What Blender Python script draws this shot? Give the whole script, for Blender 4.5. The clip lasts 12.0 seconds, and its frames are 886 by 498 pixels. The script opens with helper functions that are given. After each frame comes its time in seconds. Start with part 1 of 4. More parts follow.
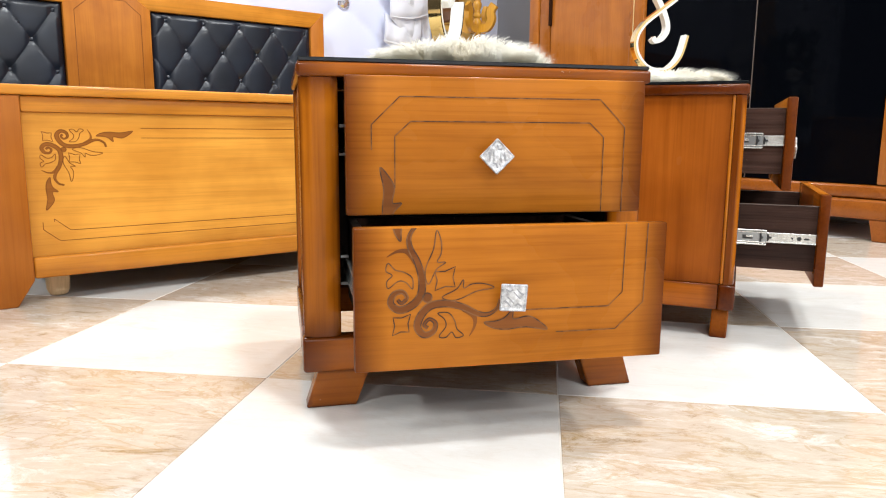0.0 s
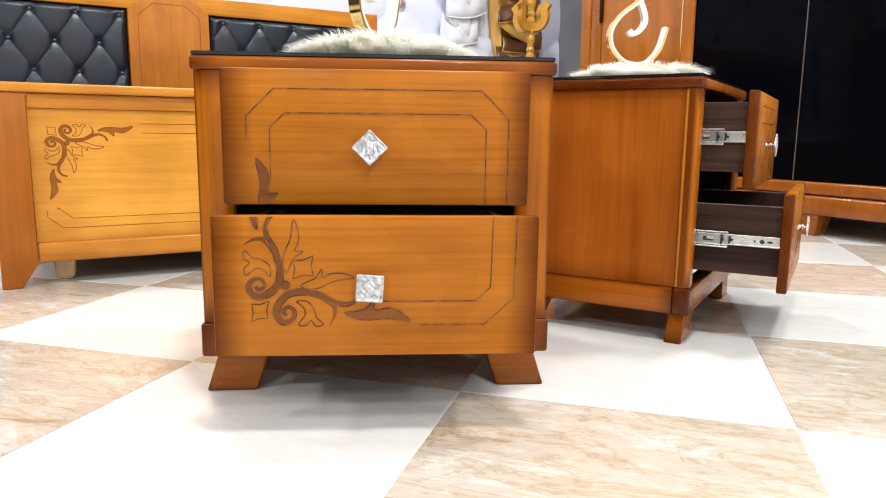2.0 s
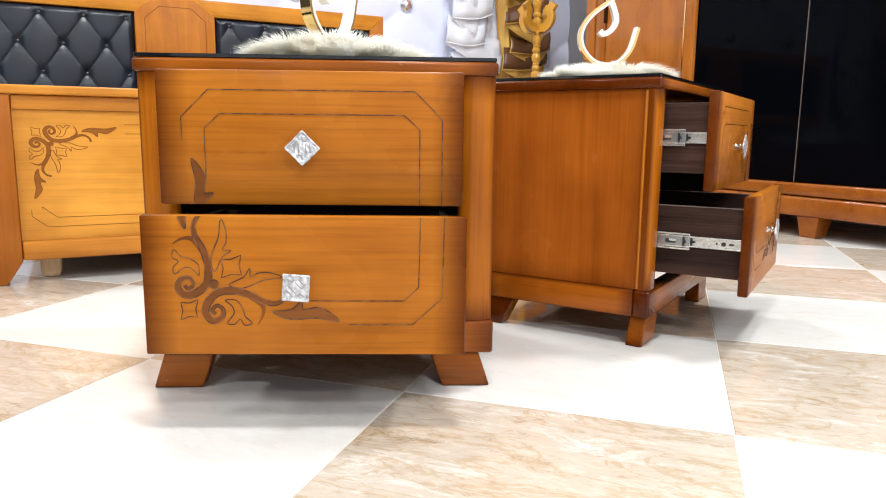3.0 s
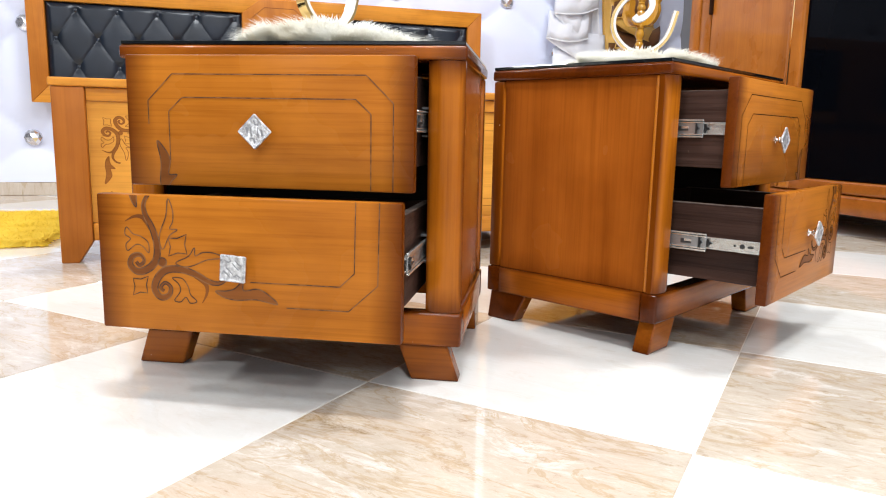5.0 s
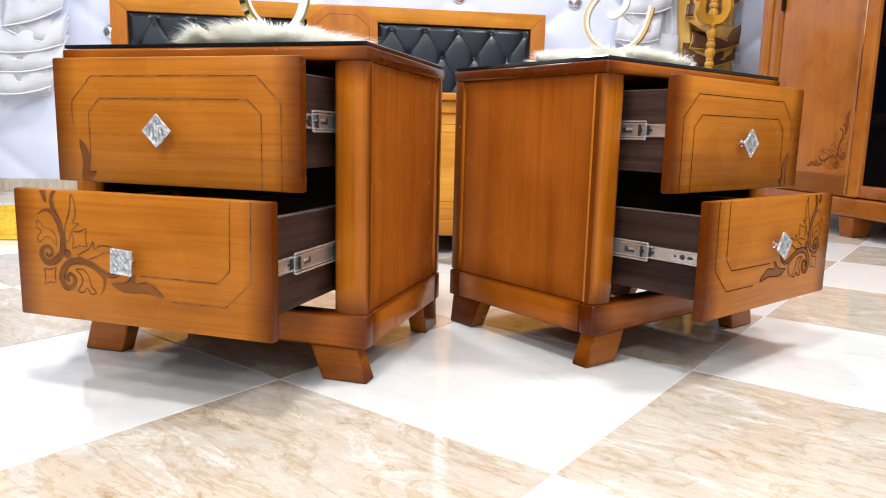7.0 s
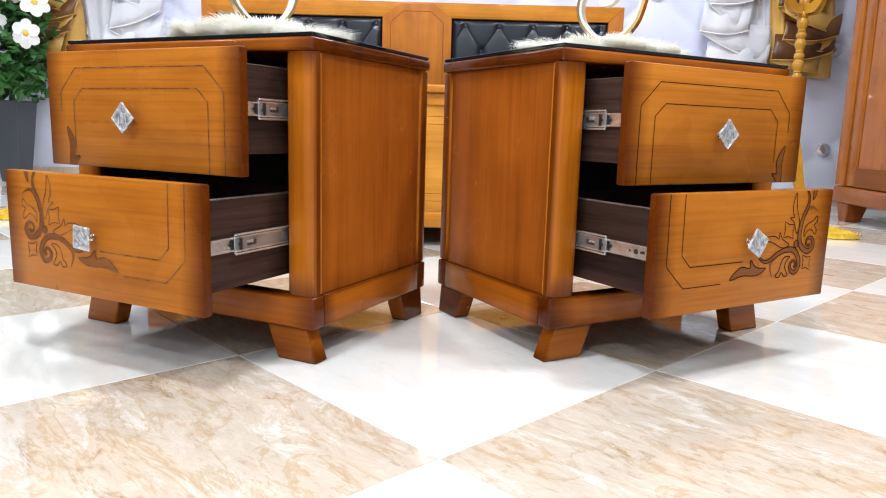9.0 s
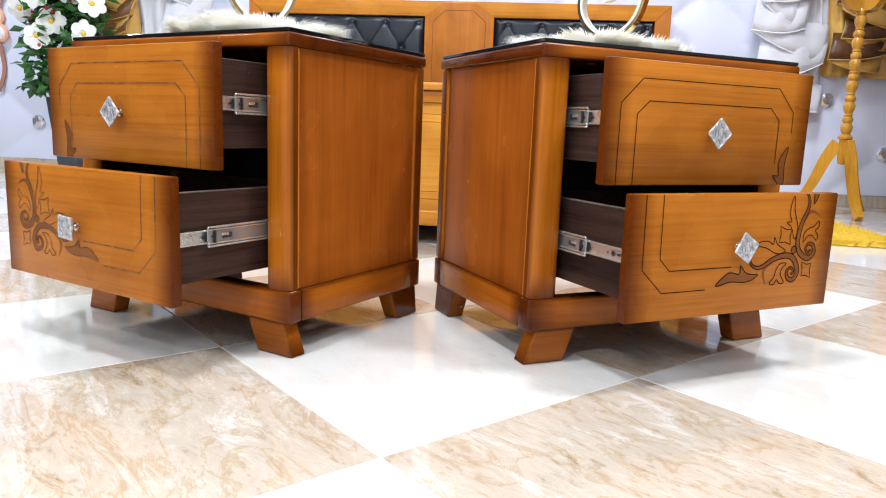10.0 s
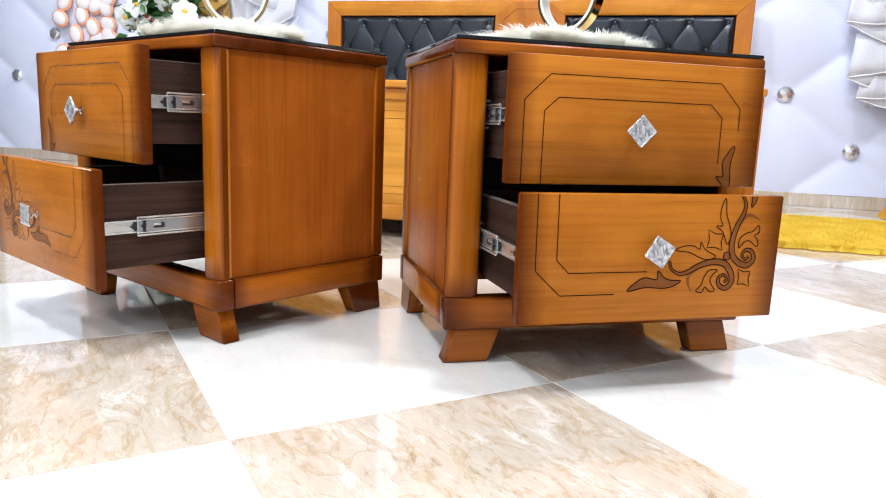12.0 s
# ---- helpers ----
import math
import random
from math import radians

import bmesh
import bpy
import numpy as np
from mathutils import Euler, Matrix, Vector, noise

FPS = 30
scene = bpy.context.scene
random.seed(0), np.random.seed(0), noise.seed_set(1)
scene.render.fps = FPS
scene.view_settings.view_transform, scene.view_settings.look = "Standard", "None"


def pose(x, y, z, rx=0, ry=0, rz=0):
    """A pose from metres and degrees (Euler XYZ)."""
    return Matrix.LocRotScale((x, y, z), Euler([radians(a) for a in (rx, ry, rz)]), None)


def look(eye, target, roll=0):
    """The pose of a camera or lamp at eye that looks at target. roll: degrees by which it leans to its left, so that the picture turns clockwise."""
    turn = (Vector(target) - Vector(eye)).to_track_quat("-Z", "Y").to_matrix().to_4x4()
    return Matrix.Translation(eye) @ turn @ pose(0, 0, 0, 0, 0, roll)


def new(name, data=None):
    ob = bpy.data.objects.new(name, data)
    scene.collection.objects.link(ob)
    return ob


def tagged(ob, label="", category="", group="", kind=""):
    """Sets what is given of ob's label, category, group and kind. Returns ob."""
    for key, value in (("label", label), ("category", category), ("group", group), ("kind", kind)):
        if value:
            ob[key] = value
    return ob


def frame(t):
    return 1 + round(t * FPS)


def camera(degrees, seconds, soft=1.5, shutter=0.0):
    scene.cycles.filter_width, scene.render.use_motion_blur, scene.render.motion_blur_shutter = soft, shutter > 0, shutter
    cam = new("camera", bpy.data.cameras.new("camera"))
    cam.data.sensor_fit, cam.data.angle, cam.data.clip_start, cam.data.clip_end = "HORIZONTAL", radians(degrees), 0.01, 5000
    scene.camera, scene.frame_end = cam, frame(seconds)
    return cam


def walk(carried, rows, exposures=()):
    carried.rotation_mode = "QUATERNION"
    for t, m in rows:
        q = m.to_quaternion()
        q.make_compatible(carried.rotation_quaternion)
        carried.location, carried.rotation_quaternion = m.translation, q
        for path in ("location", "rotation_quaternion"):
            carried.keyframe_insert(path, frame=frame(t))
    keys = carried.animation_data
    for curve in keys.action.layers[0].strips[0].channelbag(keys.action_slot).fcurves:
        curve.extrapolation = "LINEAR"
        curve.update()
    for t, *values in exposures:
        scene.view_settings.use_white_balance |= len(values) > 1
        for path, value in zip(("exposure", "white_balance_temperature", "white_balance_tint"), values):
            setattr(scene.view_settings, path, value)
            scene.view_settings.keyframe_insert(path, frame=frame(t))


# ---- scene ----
cam = camera(64.03, 12.0, soft=1.1)
PATH = [
    (0, (0.0312, 0.0411, 0.4258), (-0.2396, 1.9880, 0.0993), 0.42),
    (0.5, (0.0913, 0.0530, 0.4172), (-0.2426, 1.9890, 0.0934), 0.56),
    (1, (0.1784, 0.0699, 0.4076), (-0.2145, 1.9940, 0.0844), 0.60),
    (1.5, (0.2536, 0.0858, 0.4030), (-0.2204, 1.9920, 0.0865), 0.64),
    (2, (0.3380, 0.1042, 0.4148), (-0.1985, 1.9940, 0.0904), 0.62),
    (2.5, (0.4035, 0.1206, 0.4166), (-0.1566, 2.0050, 0.0943), 0.61),
    (4.5, (0.6348, 0.2326, 0.4025), (-0.2198, 1.9970, 0.0759), 0.98),
    (5, (0.6873, 0.2702, 0.3970), (-0.2506, 1.9930, 0.0726), 1.12),
    (5.5, (0.7449, 0.3108, 0.3904), (-0.2563, 2.0000, 0.0684), 1.16),
    (6, (0.8034, 0.3523, 0.3948), (-0.2661, 2.0000, 0.0701), 1.30),
    (6.5, (0.8640, 0.3989, 0.3962), (-0.2709, 2.0050, 0.0739), 1.45),
    (7, (0.9375, 0.4525, 0.3986), (-0.2536, 2.0180, 0.0776), 1.39),
    (7.5, (0.9901, 0.4920, 0.3951), (-0.2334, 2.0330, 0.0674), 1.63),
    (9.5, (1.1828, 0.6684, 0.3897), (-0.3005, 1.9550, 0.0540), 1.86),
    (10, (1.2195, 0.7253, 0.3882), (-0.3087, 1.9560, 0.0505), 2.18),
    (10.5, (1.2643, 0.7782, 0.3897), (-0.3018, 1.9580, 0.0540), 1.99),
    (11, (1.3103, 0.8461, 0.3964), (-0.3052, 1.9560, 0.0582), 2.14),
    (11.5, (1.3544, 0.9089, 0.4031), (-0.3096, 1.9430, 0.0605), 2.18),
    (12, (1.4064, 0.9908, 0.3957), (-0.3021, 1.9460, 0.0467), 2.23),
]
walk(cam, [(t, look(eye, target, roll)) for t, eye, target, roll in PATH], [(0.0, 0.05, 6180, 7), (5.0, 0.01, 6010, 7), (9.5, -0.05, 5830, 7), (12.0, 0.0, 5770, 7)])

# ---- light ----
ROOM = pose(0, 0, 0, 0, 0, 45.6)      # room axes: x along the head wall, y towards it
X0, X1, Y0, Y1, HIGH = -3.2, 3.78, -3.2, 4.2, 2.9

world = bpy.data.worlds.new("world")
scene.world = world
world.use_nodes = True
world.node_tree.nodes["Background"].inputs[0].default_value = (0.9, 0.95, 1.0, 1)
world.node_tree.nodes["Background"].inputs[1].default_value = 0.3


def ceiling_panel(x, y, power, size=0.32):
    data = bpy.data.lights.new("ceiling_lamp", "AREA")
    data.energy, data.size, data.color = power, size, (1.0, 0.98, 0.965)
    new("ceiling_lamp", data).matrix_world = ROOM @ pose(x, y, HIGH - 0.06)


# assumed overhead lamps, unseen; those below y = -2 are added to brighten upright fronts
for x, y, power in ((-1.9, 2.7, 46), (0.6, 2.6, 40), (2.3, 2.7, 42), (-1.9, 0.2, 42), (0.75, 0.1, 50), (2.65, 0.6, 60), (-2.2, -2.2, 60), (0.4, -2.3, 66), (2.6, -2.2, 40)):
    ceiling_panel(x, y, power)


# ---- materials ----
def material(name, color, rough=0.5, metal=0.0, coat=0.0, spec=0.5):
    m = bpy.data.materials.new(name)
    m.use_nodes = True
    b = m.node_tree.nodes["Principled BSDF"]
    b.inputs["Base Color"].default_value = (*color, 1)
    b.inputs["Roughness"].default_value = rough
    b.inputs["Metallic"].default_value = metal
    b.inputs["Coat Weight"].default_value = coat
    b.inputs["Coat Roughness"].default_value = 0.07
    b.inputs["Specular IOR Level"].default_value = spec
    return m, m.node_tree.nodes, m.node_tree.links, b


def node(nodes, kind, **values):
    n = nodes.new(kind)
    for key, value in values.items():
        n.inputs[key.replace("_", " ")].default_value = value
    return n


def ramp(nodes, links, fac, stops):
    r = nodes.new("ShaderNodeValToRGB")
    while len(r.color_ramp.elements) < len(stops):
        r.color_ramp.elements.new(0.5)
    for e, (p, c) in zip(r.color_ramp.elements, stops):
        e.position, e.color = p, (*c, 1)
    links.new(fac, r.inputs[0])
    return r.outputs[0]


def mix(nodes, links, kind, fac, a, b):
    n = nodes.new("ShaderNodeMix")
    n.data_type, n.blend_type = "RGBA", kind
    for socket, value in ((n.inputs[0], fac), (n.inputs[6], a), (n.inputs[7], b)):
        if hasattr(value, "links"):
            links.new(value, socket)
        else:
            socket.default_value = value if isinstance(value, float) else (*value, 1)
    return n.outputs[2]


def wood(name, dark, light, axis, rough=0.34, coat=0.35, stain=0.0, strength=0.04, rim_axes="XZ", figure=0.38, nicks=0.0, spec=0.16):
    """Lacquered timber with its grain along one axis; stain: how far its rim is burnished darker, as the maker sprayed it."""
    m, nodes, links, b = material(name, light, rough, 0, coat, spec)
    tex = nodes.new("ShaderNodeTexCoord")
    info = nodes.new("ShaderNodeObjectInfo")
    move = nodes.new("ShaderNodeVectorMath")
    move.operation = "MULTIPLY_ADD"
    links.new(info.outputs["Random"], move.inputs[0])
    move.inputs[1].default_value = (3.1, 5.7, 7.3)
    links.new(tex.outputs["Object"], move.inputs[2])
    fine, broad = nodes.new("ShaderNodeMapping"), nodes.new("ShaderNodeMapping")
    fine.inputs["Scale"].default_value = [3.5 if k == axis else 170.0 for k in "xyz"]
    broad.inputs["Scale"].default_value = [0.8 if k == axis else 8.5 for k in "xyz"]
    n1, n2 = node(nodes, "ShaderNodeTexNoise", Scale=1.0, Detail=6.0, Roughness=0.65), node(nodes, "ShaderNodeTexNoise", Scale=1.0, Detail=6.0, Roughness=0.6, Distortion=1.6)
    for mp, n in ((fine, n1), (broad, n2)):
        links.new(move.outputs[0], mp.inputs[0])
        links.new(mp.outputs[0], n.inputs["Vector"])
    base = ramp(nodes, links, n2.outputs[0], ((0.22, dark), (0.55, light), (0.8, tuple(c * 1.12 for c in light))))
    grain = ramp(nodes, links, n1.outputs[0], ((0.34, (0.62, 0.54, 0.46)), (0.5, (0.96, 0.95, 0.94)), (0.66, (1.08, 1.08, 1.08))))
    col = mix(nodes, links, "MULTIPLY", figure, base, grain)
    blot = node(nodes, "ShaderNodeTexNoise", Scale=6.0, Detail=3.0)
    links.new(move.outputs[0], blot.inputs["Vector"])
    col = mix(nodes, links, "MULTIPLY", 0.5, col, ramp(nodes, links, blot.outputs[0], ((0.35, (0.7, 0.6, 0.5)), (0.62, (1.05, 1.05, 1.05)))))
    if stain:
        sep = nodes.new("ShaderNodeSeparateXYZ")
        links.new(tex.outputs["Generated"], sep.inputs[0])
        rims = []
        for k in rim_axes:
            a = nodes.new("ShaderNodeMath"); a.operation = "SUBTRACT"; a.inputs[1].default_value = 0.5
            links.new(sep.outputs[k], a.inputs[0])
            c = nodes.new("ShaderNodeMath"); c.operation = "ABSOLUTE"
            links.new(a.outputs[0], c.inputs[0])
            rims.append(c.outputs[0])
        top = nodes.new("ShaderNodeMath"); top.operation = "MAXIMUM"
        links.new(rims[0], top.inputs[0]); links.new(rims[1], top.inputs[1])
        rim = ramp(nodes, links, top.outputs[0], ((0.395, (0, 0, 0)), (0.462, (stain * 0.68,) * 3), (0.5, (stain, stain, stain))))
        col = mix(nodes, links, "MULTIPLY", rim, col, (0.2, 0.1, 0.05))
    if nicks:
        chip = node(nodes, "ShaderNodeTexNoise", Scale=70.0, Detail=3.0, Distortion=1.5)
        links.new(move.outputs[0], chip.inputs["Vector"])
        col = mix(nodes, links, "MIX", ramp(nodes, links, chip.outputs[0], ((0.772, (0, 0, 0)), (0.79, (nicks,) * 3))), col, (0.62, 0.45, 0.28))
    links.new(col, b.inputs["Base Color"])
    rr = ramp(nodes, links, blot.outputs[0], ((0.3, (rough * 0.8,) * 3), (0.7, (rough * 1.25,) * 3)))
    links.new(rr, b.inputs["Roughness"])
    bump = node(nodes, "ShaderNodeBump", Strength=strength, Distance=0.002)
    links.new(n1.outputs[0], bump.inputs["Height"])
    links.new(bump.outputs[0], b.inputs["Normal"])
    return m


HONEY_D, HONEY = (0.31, 0.096, 0.008), (0.44, 0.151, 0.014)
SIDE_D, SIDE = (0.24, 0.059, 0.005), (0.365, 0.101, 0.010)
POST_D, POST = (0.28, 0.076, 0.003), (0.43, 0.132, 0.006)
RAIL_D, RAIL = (0.16, 0.04, 0.003), (0.35, 0.098, 0.006)
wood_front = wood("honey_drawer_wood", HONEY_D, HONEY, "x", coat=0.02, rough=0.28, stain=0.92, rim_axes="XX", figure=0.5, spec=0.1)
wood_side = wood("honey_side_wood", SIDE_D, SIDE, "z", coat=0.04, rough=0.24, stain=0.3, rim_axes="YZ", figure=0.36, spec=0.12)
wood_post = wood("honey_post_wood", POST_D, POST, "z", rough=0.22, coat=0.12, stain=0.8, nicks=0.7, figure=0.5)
# lighter than the post: the bead's highlight is painted into its colour
wood_bead = wood("honey_bead_highlight", (0.34, 0.1, 0.006), (0.47, 0.155, 0.01), "z", rough=0.16, coat=0.4, figure=0.3)
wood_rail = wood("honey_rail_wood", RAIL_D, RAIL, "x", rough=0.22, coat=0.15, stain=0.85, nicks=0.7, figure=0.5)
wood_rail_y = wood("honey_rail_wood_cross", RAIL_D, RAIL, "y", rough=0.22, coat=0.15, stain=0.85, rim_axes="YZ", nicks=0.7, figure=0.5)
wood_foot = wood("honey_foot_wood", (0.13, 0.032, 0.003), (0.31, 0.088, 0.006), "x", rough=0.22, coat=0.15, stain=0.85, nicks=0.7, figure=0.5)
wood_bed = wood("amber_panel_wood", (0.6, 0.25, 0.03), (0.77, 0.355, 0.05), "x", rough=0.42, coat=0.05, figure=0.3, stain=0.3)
wood_bed_rail = wood("amber_rail_wood", (0.47, 0.175, 0.02), (0.62, 0.25, 0.028), "x", rough=0.36, coat=0.15)
wood_bed_leg = wood("amber_leg_wood", (0.28, 0.082, 0.01), (0.39, 0.125, 0.014), "z", rough=0.36, coat=0.05, figure=0.3)
wood_bed_post = wood("amber_post_wood", (0.37, 0.118, 0.015), (0.49, 0.17, 0.019), "z", rough=0.4, coat=0.0, figure=0.25)
wood_ward = wood("wardrobe_wood", (0.3, 0.095, 0.012), (0.39, 0.132, 0.018), "z", rough=0.3)
wood_ward_y = wood("wardrobe_rail_wood", (0.2, 0.055, 0.007), (0.28, 0.083, 0.01), "y", rough=0.3)
wood_gold = wood("golden_turned_wood", (0.42, 0.2, 0.016), (0.56, 0.285, 0.028), "z", rough=0.18, coat=0.8)
wenge = wood("dark_drawer_box_laminate", (0.012, 0.006, 0.0045), (0.055, 0.028, 0.02), "y", rough=0.65, coat=0.0, strength=0.6, figure=1.0, nicks=0.35)
wenge.node_tree.nodes["Principled BSDF"].inputs["Specular IOR Level"].default_value = 0.15
chipped = wood("chipped_laminate_edge", (0.02, 0.012, 0.01), (0.2, 0.16, 0.14), "z", rough=0.8, coat=0.0, figure=1.0, nicks=1.0)
carve_brown = wood("carved_brown_stain", (0.14, 0.043, 0.007), (0.21, 0.068, 0.011), "x", rough=0.45, coat=0.1)
carve_amber = wood("carved_amber_stain", (0.2, 0.07, 0.01), (0.3, 0.105, 0.014), "x", rough=0.5, coat=0.0)
pale_pine = wood("pale_pine", (0.5, 0.36, 0.2), (0.62, 0.47, 0.28), "z", rough=0.6, coat=0.0)
groove_dark = material("engraved_line", (0.022, 0.008, 0.003), 0.8, spec=0.06)[0]
# near-black for cabinet insides, drawer bottoms and the board under the bed
dark_inside = material("near_black_inside", (0.012, 0.009, 0.008), 0.75)[0]
black_glass = material("black_glass", (0.006, 0.008, 0.009), 0.04, spec=0.6)[0]
mirror_glass = material("dark_mirror_glass", (0.0012, 0.0015, 0.0025), 0.03, spec=0.035)[0]
steel = material("zinc_steel", (0.4, 0.41, 0.41), 0.22, 0.7)[0]
seam_metal = material("bronze_door_edge", (0.3, 0.24, 0.2), 0.4, 0.8)[0]
black_plastic = material("black_plastic", (0.012, 0.012, 0.013), 0.4)[0]
chrome = material("polished_chrome", (0.82, 0.82, 0.84), 0.09, 1.0)[0]
# near-black pieces laid on the runner paint the shade of its openings
slot_shade = material("slide_slot_shadow", (0.02, 0.02, 0.02), 0.6)[0]
gold = material("polished_gold", (0.83, 0.6, 0.25), 0.1, 1.0)[0]
enamel = material("ivory_enamel", (0.82, 0.8, 0.74), 0.2, coat=0.4)[0]
crystal = material("crystal_button_chrome", (0.78, 0.78, 0.83), 0.14, 0.8)[0]
pot_grey = material("anthracite_planter", (0.045, 0.05, 0.062), 0.45)[0]
petal_white = material("white_petal", (0.93, 0.93, 0.91), 0.6)[0]
pollen = material("yellow_pollen", (0.75, 0.5, 0.05), 0.7)[0]
berry = material("red_berry", (0.4, 0.02, 0.015), 0.4)[0]
petal_peach = material("peach_petal", (0.88, 0.43, 0.27), 0.5)[0]
petal_pale = material("pale_petal", (0.9, 0.84, 0.85), 0.5)[0]
ribbon_brown = material("dusty_rose_ribbon", (0.42, 0.2, 0.15), 0.5)[0]
# tones of the assumed ceiling and walls are set for bounce and reflections
plaster = material("assumed_ceiling_grey", (0.45, 0.45, 0.46), 0.9)[0]
wall_paint = material("assumed_wall_dark", (0.03, 0.03, 0.037), 0.8)[0]


wall_grey = material("assumed_wall_grey", (0.22, 0.22, 0.235), 0.85)[0]
wall_pale = material("assumed_wall_bounce", (0.6, 0.6, 0.63), 0.85)[0]


def noisy(name, c1, c2, scale, rough, bump_scale, bump_strength, metal=0.0, stretch=(1, 1, 1), sheen=0.0, low=0.32, high=0.68):
    m, nodes, links, b = material(name, c2, rough, metal)
    tex = nodes.new("ShaderNodeTexCoord")
    mp = nodes.new("ShaderNodeMapping")
    mp.inputs["Scale"].default_value = stretch
    links.new(tex.outputs["Object"], mp.inputs[0])
    n1, n2 = node(nodes, "ShaderNodeTexNoise", Scale=scale, Detail=5.0), node(nodes, "ShaderNodeTexNoise", Scale=bump_scale, Detail=4.0)
    for n in (n1, n2):
        links.new(mp.outputs[0], n.inputs["Vector"])
    links.new(ramp(nodes, links, n1.outputs[0], ((low, c1), (high, c2))), b.inputs["Base Color"])
    bump = node(nodes, "ShaderNodeBump", Strength=bump_strength, Distance=0.004)
    links.new(n2.outputs[0], bump.inputs["Height"])
    links.new(bump.outputs[0], b.inputs["Normal"])
    b.inputs["Sheen Weight"].default_value = sheen
    return m


def thin(m, share):
    """Lets part of the light through, as hair, petals and voile do."""
    nodes, links = m.node_tree.nodes, m.node_tree.links
    b = nodes["Principled BSDF"]
    t = nodes.new("ShaderNodeBsdfTranslucent")
    if b.inputs["Base Color"].links:
        links.new(b.inputs["Base Color"].links[0].from_socket, t.inputs[0])
    else:
        t.inputs[0].default_value = b.inputs["Base Color"].default_value
    mx = nodes.new("ShaderNodeMixShader")
    mx.inputs[0].default_value = share
    links.new(b.outputs[0], mx.inputs[1])
    links.new(t.outputs[0], mx.inputs[2])
    links.new(mx.outputs[0], nodes["Material Output"].inputs[0])


thin(petal_white, 0.2)
# lighter flecks paint reflections caught along the engraved lines
groove_soft = noisy("engraved_line_gleam", (0.05, 0.02, 0.008), (0.2, 0.085, 0.025), 70, 0.8, 90, 0.1, low=0.42, high=0.6)
zinc = noisy("bright_zinc", (0.66, 0.66, 0.62), (0.8, 0.8, 0.75), 40, 0.26, 200, 0.1, metal=0.8)
leather = noisy("black_leather", (0.005, 0.008, 0.014), (0.009, 0.014, 0.025), 8, 0.3, 260, 0.15)
quilt = noisy("lavender_padded_leatherette", (0.69, 0.725, 0.89), (0.77, 0.80, 0.95), 1.6, 0.42, 160, 0.08)
voile = noisy("white_voile", (0.92, 0.92, 0.96), (0.97, 0.97, 0.99), 3, 0.7, 60, 0.2)
hem_satin = material("white_satin_hem", (0.93, 0.93, 0.95), 0.35)[0]
brocade = noisy("gold_satin_drape", (0.5, 0.27, 0.05), (0.76, 0.47, 0.12), 3.0, 0.3, 50, 0.2, stretch=(2.2, 2, 1.0))
lining = noisy("brown_satin_lining", (0.09, 0.035, 0.012), (0.24, 0.11, 0.045), 4.0, 0.35, 50, 0.2)
fur_white = noisy("cream_fur", (0.82, 0.78, 0.68), (0.94, 0.93, 0.88), 14, 0.8, 90, 0.2)
thin(fur_white, 0.5)
thin(voile, 0.5)
rug_yellow = noisy("yellow_shag", (0.8, 0.56, 0.03), (0.9, 0.68, 0.08), 9, 0.9, 80, 0.5)
thin(rug_yellow, 0.4)
leaf_green = noisy("plant_leaf", (0.014, 0.05, 0.016), (0.075, 0.24, 0.045), 9, 0.5, 60, 0.1)
silver = noisy("embossed_silver", (0.34, 0.345, 0.36), (0.86, 0.87, 0.89), 130, 0.34, 150, 1.0, metal=0.65)
# darker silver for flat ribbons that paint the shade of the knob's recesses
silver_dark = material("recess_shade_silver", (0.36, 0.37, 0.39), 0.35, 0.75)[0]
grout = noisy("pale_grout", (0.62, 0.57, 0.5), (0.74, 0.7, 0.63), 12, 0.8, 90, 0.1)


